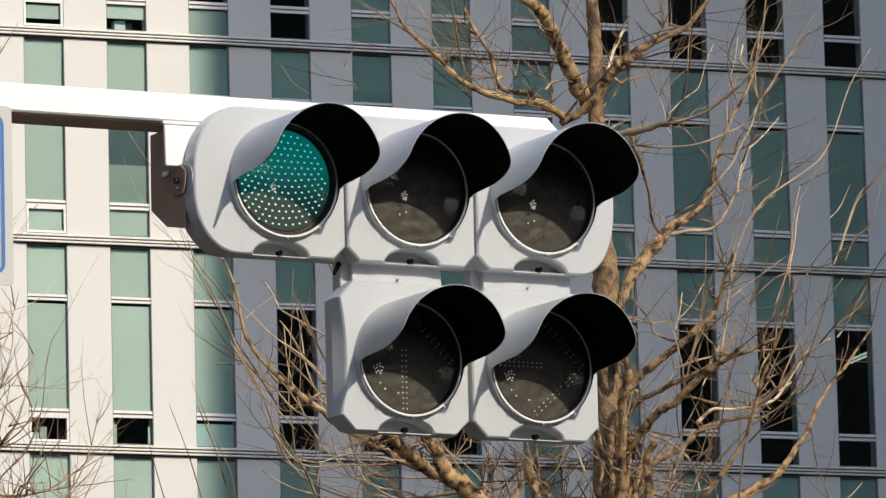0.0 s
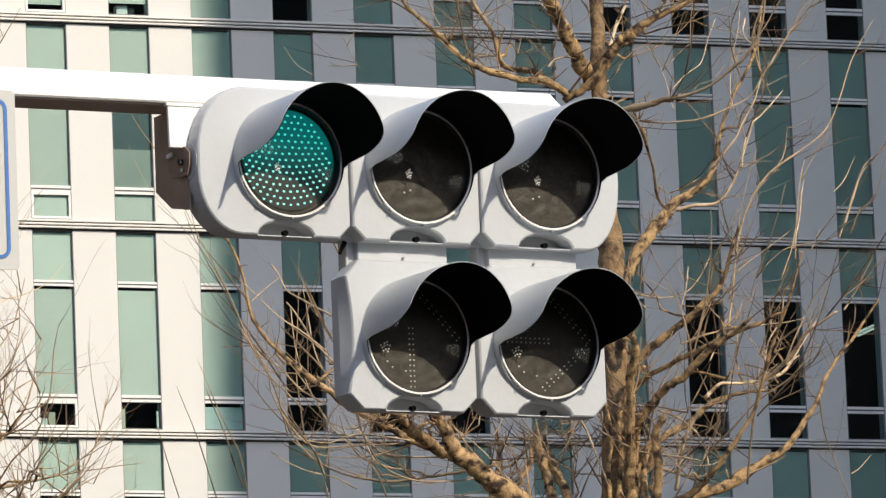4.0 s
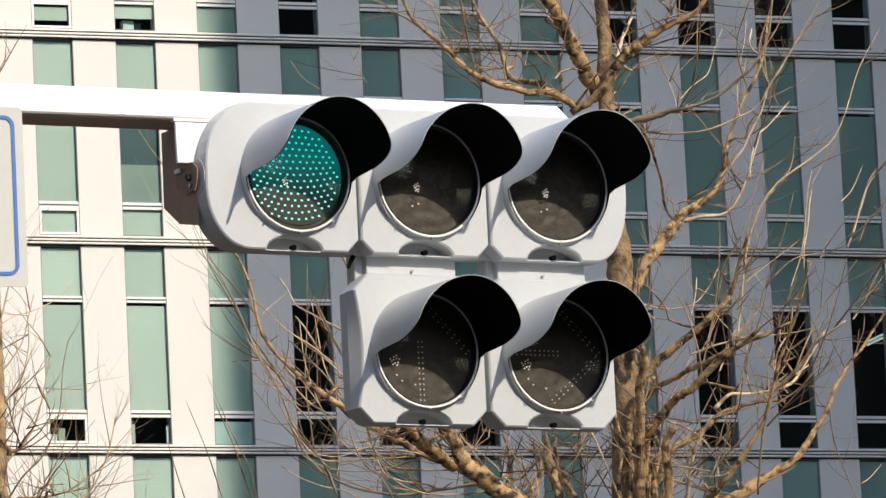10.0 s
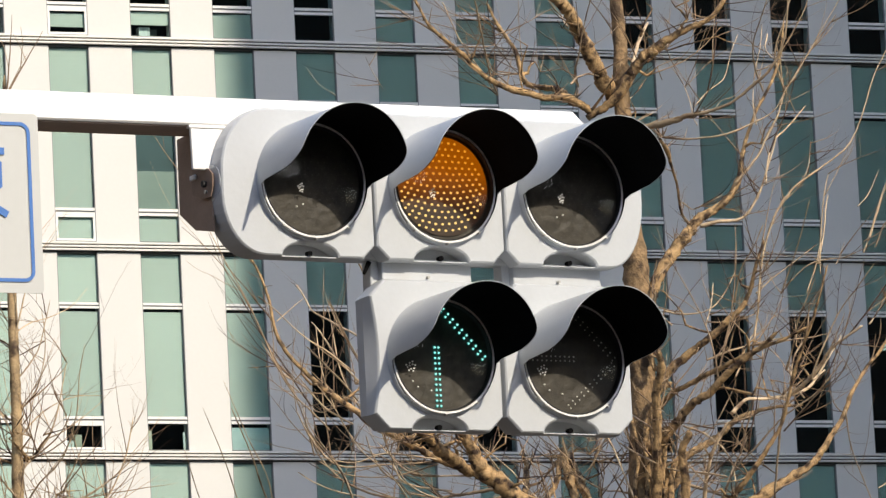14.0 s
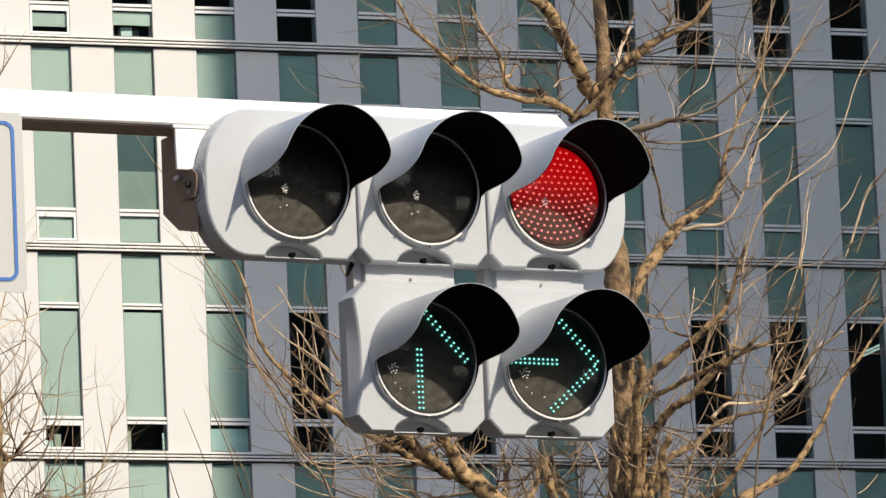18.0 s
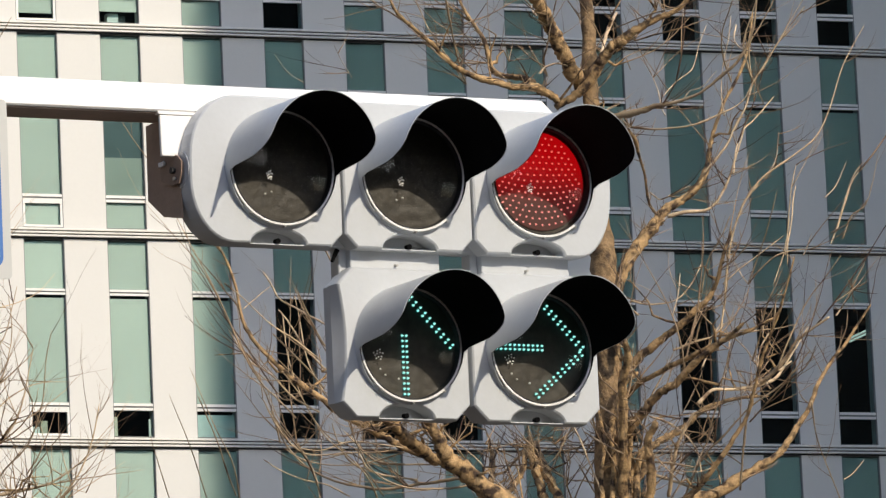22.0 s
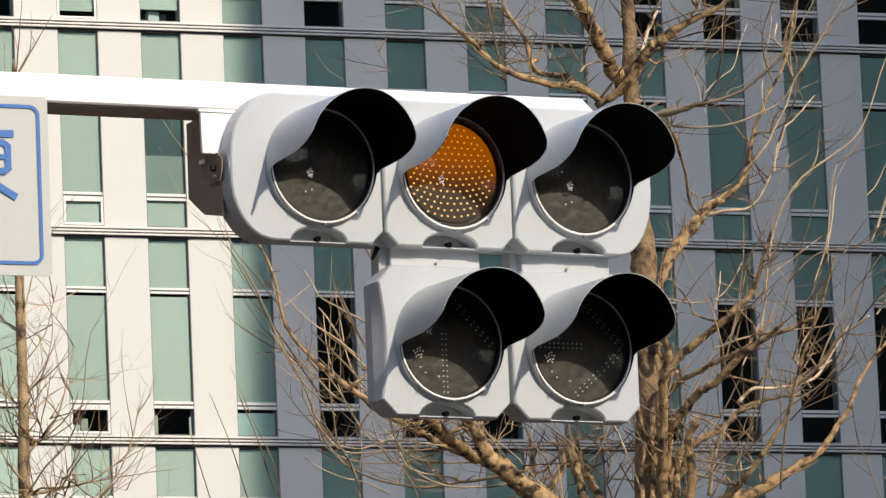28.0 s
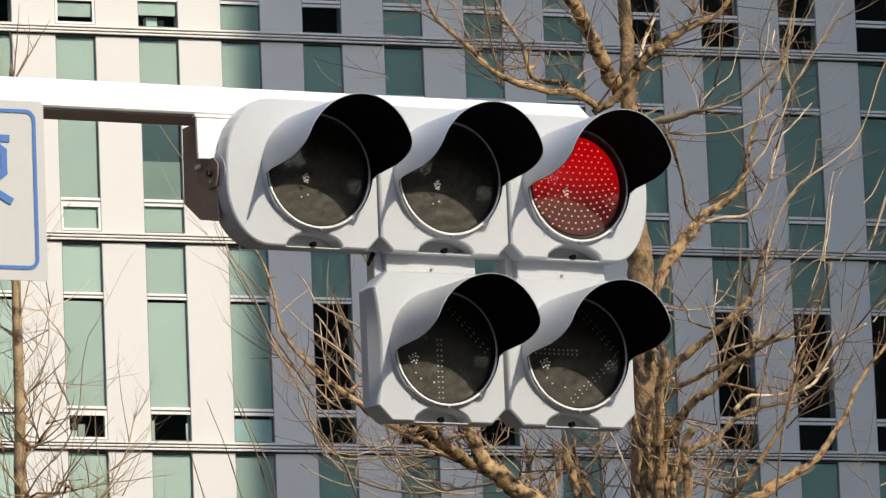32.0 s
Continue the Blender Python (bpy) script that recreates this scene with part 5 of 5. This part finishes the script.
    limb((1.62, 8.37, 0.011), (1.74, 8.59, 0.009), (1.89, 8.72, 0.009), (2.06, 8.88, 0.008), (2.29, 9.02, 0.008), (2.48, 9.22, 0.006))
    limb((-0.04, 8.68, 0.038), (-0.15, 8.73, 0.041), (-0.25, 8.79, 0.038), (-0.32, 8.85, 0.028), (-0.41, 8.89, 0.021))
    limb((-0.30, 8.77, 0.009), (-0.43, 8.74, 0.009), (-0.62, 8.73, 0.008), (-0.77, 8.71, 0.008), (-0.90, 8.71, 0.008), (-1.00, 8.77, 0.008), (-1.10, 8.91, 0.008), (-1.17, 9.06, 0.006))
    limb((-0.25, 8.67, 0.009), (-0.42, 8.72, 0.009), (-0.53, 8.82, 0.008), (-0.60, 8.93, 0.008), (-0.64, 8.99, 0.008))
    limb((0.33, 8.37, 0.023), (0.45, 8.50, 0.021), (0.54, 8.65, 0.019), (0.58, 8.84, 0.019), (0.61, 8.90, 0.017))
    limb((0.75, 8.57, 0.008), (0.86, 8.57, 0.009), (0.97, 8.60, 0.009), (1.11, 8.59, 0.009))
    limb((0.89, 8.88, 0.009), (0.94, 8.75, 0.009), (0.99, 8.59, 0.009), (1.06, 8.38, 0.008))
    limb((-0.01, 8.93, 0.008), (0.10, 8.80, 0.008), (0.18, 8.71, 0.008), (0.33, 8.57, 0.008), (0.49, 8.46, 0.008))
    limb((-0.58, 9.20, 0.011), (-0.74, 9.35, 0.011), (-0.89, 9.54, 0.009), (-0.95, 9.66, 0.009), (-1.02, 9.79, 0.008), (-1.07, 9.87, 0.006))
    limb((-0.71, 9.63, 0.011), (-0.84, 9.75, 0.011), (-0.95, 9.85, 0.009), (-1.06, 9.95, 0.009), (-1.11, 10.07, 0.009), (-1.17, 10.20, 0.008))
    limb((-0.63, 9.97, 0.009), (-0.71, 10.09, 0.009), (-0.79, 10.21, 0.008))
    limb((-0.66, 9.39, 0.009), (-0.77, 9.48, 0.009), (-0.86, 9.65, 0.008), (-0.91, 9.75, 0.006))
    limb((-0.81, 9.05, 0.009), (-0.98, 9.15, 0.009), (-1.12, 9.30, 0.008), (-1.27, 9.40, 0.008), (-1.39, 9.60, 0.006))
    limb((-0.77, 9.21, 0.009), (-0.89, 9.34, 0.008), (-1.02, 9.46, 0.008), (-1.09, 9.52, 0.006))
    limb((-0.78, 9.40, 0.008), (-0.96, 9.53, 0.008), (-1.11, 9.62, 0.006), (-1.29, 9.79, 0.006), (-1.40, 9.87, 0.006))
    limb((-1.29, 9.78, 0.006), (-1.19, 9.92, 0.006), (-1.11, 10.02, 0.004))
    limb((-0.97, 9.02, 0.008), (-1.09, 9.11, 0.008), (-1.17, 9.16, 0.006), (-1.26, 9.28, 0.006))
    limb((-1.08, 8.85, 0.008), (-1.11, 9.00, 0.008), (-1.15, 9.12, 0.006), (-1.20, 9.25, 0.006))
    limb((-1.39, 8.51, 0.008), (-1.44, 8.64, 0.008), (-1.48, 8.78, 0.006), (-1.54, 8.93, 0.006), (-1.59, 9.05, 0.004))
    limb((-0.82, 8.48, 0.008), (-0.87, 8.61, 0.008), (-0.92, 8.69, 0.008), (-1.03, 8.81, 0.006), (-1.12, 8.93, 0.006))
    limb((-0.40, 8.46, 0.008), (-0.50, 8.59, 0.008), (-0.62, 8.67, 0.008), (-0.69, 8.79, 0.006), (-0.72, 8.89, 0.006))
    limb((-0.63, 8.47, 0.008), (-0.78, 8.54, 0.008), (-0.93, 8.57, 0.006), (-1.08, 8.63, 0.006), (-1.19, 8.70, 0.006))
    limb((2.08, 11.19, 0.008), (2.02, 11.30, 0.008), (2.01, 11.41, 0.006), (2.06, 11.53, 0.006), (2.13, 11.69, 0.006))
    limb((2.22, 11.40, 0.009), (2.17, 11.49, 0.008), (2.14, 11.61, 0.008), (2.17, 11.76, 0.008))
    limb((2.23, 11.17, 0.008), (2.19, 11.29, 0.008), (2.17, 11.43, 0.008), (2.23, 11.60, 0.006), (2.30, 11.79, 0.006))
    limb((1.74, 9.40, 0.008), (1.79, 9.55, 0.008), (1.88, 9.63, 0.006), (1.95, 9.70, 0.006))
    limb((1.78, 9.24, 0.009), (1.83, 9.36, 0.008), (1.87, 9.48, 0.008), (1.94, 9.59, 0.006))
    limb((1.99, 8.39, 0.011), (2.02, 8.65, 0.011), (2.05, 8.85, 0.011), (2.10, 9.01, 0.009), (2.15, 9.17, 0.009))
    limb((1.34, 8.38, 0.017), (1.38, 8.56, 0.015), (1.42, 8.70, 0.013))
    limb((1.51, 8.37, 0.015), (1.54, 8.54, 0.013), (1.59, 8.71, 0.011), (1.70, 8.89, 0.009))
    t.stem((1.22, 8.28, 0.026), (1.21, 8.59, 0.023), (1.20, 8.82, 0.023), (1.20, 8.99, 0.021), (1.25, 9.12, 0.019), (1.34, 9.19, 0.017))
    t.stem((1.12, 8.29, 0.019), (1.15, 8.59, 0.017), (1.14, 8.78, 0.015), (1.18, 8.93, 0.013), (1.23, 9.05, 0.011))
    t.stem((1.29, 8.28, 0.024), (1.30, 8.51, 0.023), (1.34, 8.66, 0.021), (1.42, 8.71, 0.019))
    t.stem((1.06, 8.29, 0.017), (1.06, 8.52, 0.015), (1.09, 8.71, 0.013), (1.07, 8.90, 0.011), (1.05, 9.04, 0.009))
    t.stem((1.24, 9.28, 0.017), (1.21, 9.39, 0.017), (1.21, 9.59, 0.015), (1.24, 9.78, 0.015), (1.31, 9.97, 0.013))
    t.stem((1.25, 8.28, 0.017), (1.24, 8.47, 0.015), (1.26, 8.66, 0.015), (1.29, 8.81, 0.013), (1.36, 8.90, 0.013))
    t.shoots(10, 1.4, 3.2, 8.4, 11.5)
    t.shoots(8, -1.6, 0.8, 8.0, 11.4)
    t.stubs(16, 1.0, 2.6, 8.2, 10.0)
    t.stubs(34, -1.4, 1.0, 8.0, 9.4)
    t.stubs(16, 0.0, 2.0, 10.8, 11.9)
    t.brush(62, -1.4, 0.7, 8.0, 9.4)
    t.brush(46, 1.0, 2.7, 8.2, 10.0)
    t.brush(62, 1.3, 3.0, 9.6, 11.8)
    t.tufts(16, (1.39, 10.93), (1.33, 11.45), (0.78, 11.17), (0.66, 11.18), (1.54, 10.30), (1.46, 10.20), (2.10, 9.12), (1.37, 9.12), (1.54, 8.57), (1.83, 9.30), (1.30, 8.85), (1.70, 8.40), (2.85, 9.75))
    t.brush(45, -0.6, 1.3, 10.9, 12.0)
    t.finish(1.9, 0.6)


def slim_tree():
    t = Tree(45.0, "slim bare street tree with thin sunlit twigs", 23, 0.15)
    trunk, limb = t.trunk, t.limb
    trunk((-3.04, -0.40, 0.130), (-3.03, 3.21, 0.107), (-3.01, 6.19, 0.084), (-2.98, 7.70, 0.069), (-3.07, 8.24, 0.046), (-3.08, 8.54, 0.042), (-3.08, 8.85, 0.040), (-3.07, 9.16, 0.038), (-3.07, 9.47, 0.036), (-3.07, 9.78, 0.034), (-3.07, 10.05, 0.032), (-3.07, 10.40, 0.031), (-3.09, 10.80, 0.027), (-3.08, 11.19, 0.019), (-3.06, 11.58, 0.011))
    limb((-3.07, 8.85, 0.013), (-2.96, 8.96, 0.011), (-2.86, 9.10, 0.007), (-2.80, 9.27, 0.006), (-2.76, 9.46, 0.004), (-2.73, 9.61, 0.003))
    limb((-3.07, 8.58, 0.015), (-2.92, 8.61, 0.013), (-2.74, 8.65, 0.009), (-2.61, 8.70, 0.006), (-2.43, 8.83, 0.005), (-2.32, 8.94, 0.004))
    limb((-3.05, 9.18, 0.011), (-3.16, 9.24, 0.009), (-3.27, 9.40, 0.009), (-3.32, 9.60, 0.006), (-3.36, 9.79, 0.004))
    limb((-3.06, 9.47, 0.009), (-2.98, 9.56, 0.007), (-2.90, 9.68, 0.006), (-2.85, 9.85, 0.005), (-2.81, 10.00, 0.004))
    limb((-3.06, 8.28, 0.015), (-2.83, 8.31, 0.011), (-2.64, 8.45, 0.009), (-2.46, 8.63, 0.006), (-2.34, 8.86, 0.005), (-2.27, 9.13, 0.004))
    limb((-3.05, 9.08, 0.011), (-2.95, 9.23, 0.009), (-2.82, 9.34, 0.006), (-2.68, 9.40, 0.004), (-2.49, 9.41, 0.003))
    limb((-3.07, 9.67, 0.009), (-3.18, 9.79, 0.007), (-3.27, 9.95, 0.006), (-3.31, 10.10, 0.004))
    limb((-3.08, 9.78, 0.007), (-2.97, 9.89, 0.006), (-2.84, 9.95, 0.005), (-2.70, 10.04, 0.004), (-2.58, 10.19, 0.003))
    limb((-3.07, 9.24, 0.011), (-2.95, 9.39, 0.009), (-2.89, 9.58, 0.006), (-2.87, 9.77, 0.005), (-2.89, 10.01, 0.004))
    limb((-3.07, 9.74, 0.009), (-2.96, 10.09, 0.007), (-2.90, 10.32, 0.006), (-2.83, 10.47, 0.004))
    limb((-3.07, 8.89, 0.011), (-3.15, 9.05, 0.009), (-3.20, 9.28, 0.007), (-3.23, 9.56, 0.006))
    limb((-3.08, 8.66, 0.011), (-3.18, 8.78, 0.009), (-3.23, 8.90, 0.007), (-3.30, 9.10, 0.006))
    limb((-3.08, 8.55, 0.011), (-2.93, 8.73, 0.009), (-2.76, 8.88, 0.007), (-2.65, 9.14, 0.006), (-2.61, 9.41, 0.005), (-2.56, 9.60, 0.004))
    limb((-3.07, 10.01, 0.009), (-3.15, 10.21, 0.007), (-3.20, 10.41, 0.006))
    t.stubs(16, -3.3, -2.0, 7.8, 10.5)
    t.brush(26, -3.3, -2.0, 7.8, 10.5)
    t.finish(4.6, 0.8)


# ---------------------------------------------------------------- lamps switching on and off
def motions():
    """Each lamp's LEDs come forward to the lens while it is lit, and stay back in the housing while it is dark. The
    mains flicker beats slowly with the shutter: the LEDs stand a little less proud while they look dim."""
    lit = {"green": ((0.0, 12.84),), "amber": ((12.87, 15.84), (27.85, 29.82)), "red": ((15.87, 27.82), (29.85, 32.0)),
           "up": ((12.87, 27.82),), "right": ((15.87, 27.82),)}
    dim = {"green": ((0.0, 0.5), (1.0, 0.5), (2.2, 0.0), (3.4, 0.0), (4.6, 0.4), (6.0, 0.8), (7.0, 0.4), (8.0, 0.0), (9.0, 0.0), (10.0, 0.3), (11.0, 0.8), (12.0, 0.7)),
           "amber": ((13.5, 0.0), (28.0, 0.5), (28.8, 0.2), (29.5, 0.0)),
           "red": ((17.0, 0.8), (18.0, 0.1), (20.0, 0.0), (21.0, 0.7), (22.0, 0.6), (23.0, 0.1), (25.0, 0.0), (26.2, 0.6), (27.0, 0.3), (30.0, 0.0), (31.0, 0.7)),
           "up": ((13.2, 0.1), (14.0, 0.7), (15.2, 0.3), (17.0, 0.0), (18.0, 0.6), (19.0, 0.8), (20.0, 0.4), (21.0, 0.0), (23.0, 0.0), (24.0, 0.7), (25.0, 0.5), (26.4, 0.2)),
           "right": ((17.0, 0.0), (18.0, 0.6), (19.0, 0.8), (20.0, 0.4), (21.0, 0.0), (23.0, 0.0), (24.0, 0.7), (25.0, 0.5), (26.4, 0.2))}
    back = LENS_AT + Vector((0, 0.045, 0))
    for name, spans in lit.items():
        for ob in LIT[name]:
            sink = {"led_panel": 0.0, "led_array": 0.0034, "arrow_led": 0.0046, "arrow_halo": 0.0}[ob.name.split(".")[0]]
            rows = [] if spans[0][0] == 0.0 else [(0.0, Matrix.Translation(back))]
            for t0, t1 in spans:
                inside = [(t, d) for t, d in dim[name] if t0 <= t <= t1]
                first, last = inside[0][1], inside[-1][1]
                steps = ([] if inside[0][0] == t0 else [(t0, first)]) + inside + [(t1, last)]
                if t0 > 0:
                    rows.append((t0 - 0.0334, Matrix.Translation(back)))
                rows += [(t, Matrix.Translation(LENS_AT + Vector((0, d * sink, 0)))) for t, d in steps]
                if t1 < 32.0:
                    rows.append((t1 + 0.0334, Matrix.Translation(back)))
            if spans[-1][1] < 32.0:
                rows.append((32.0, Matrix.Translation(back)))
            walk(ob, rows)


ground()
unseen_block()
unseen_street_wall()
traffic_signal()
signal_arm()
road_sign()
big_tree()
slim_tree()
office_building()
motions()
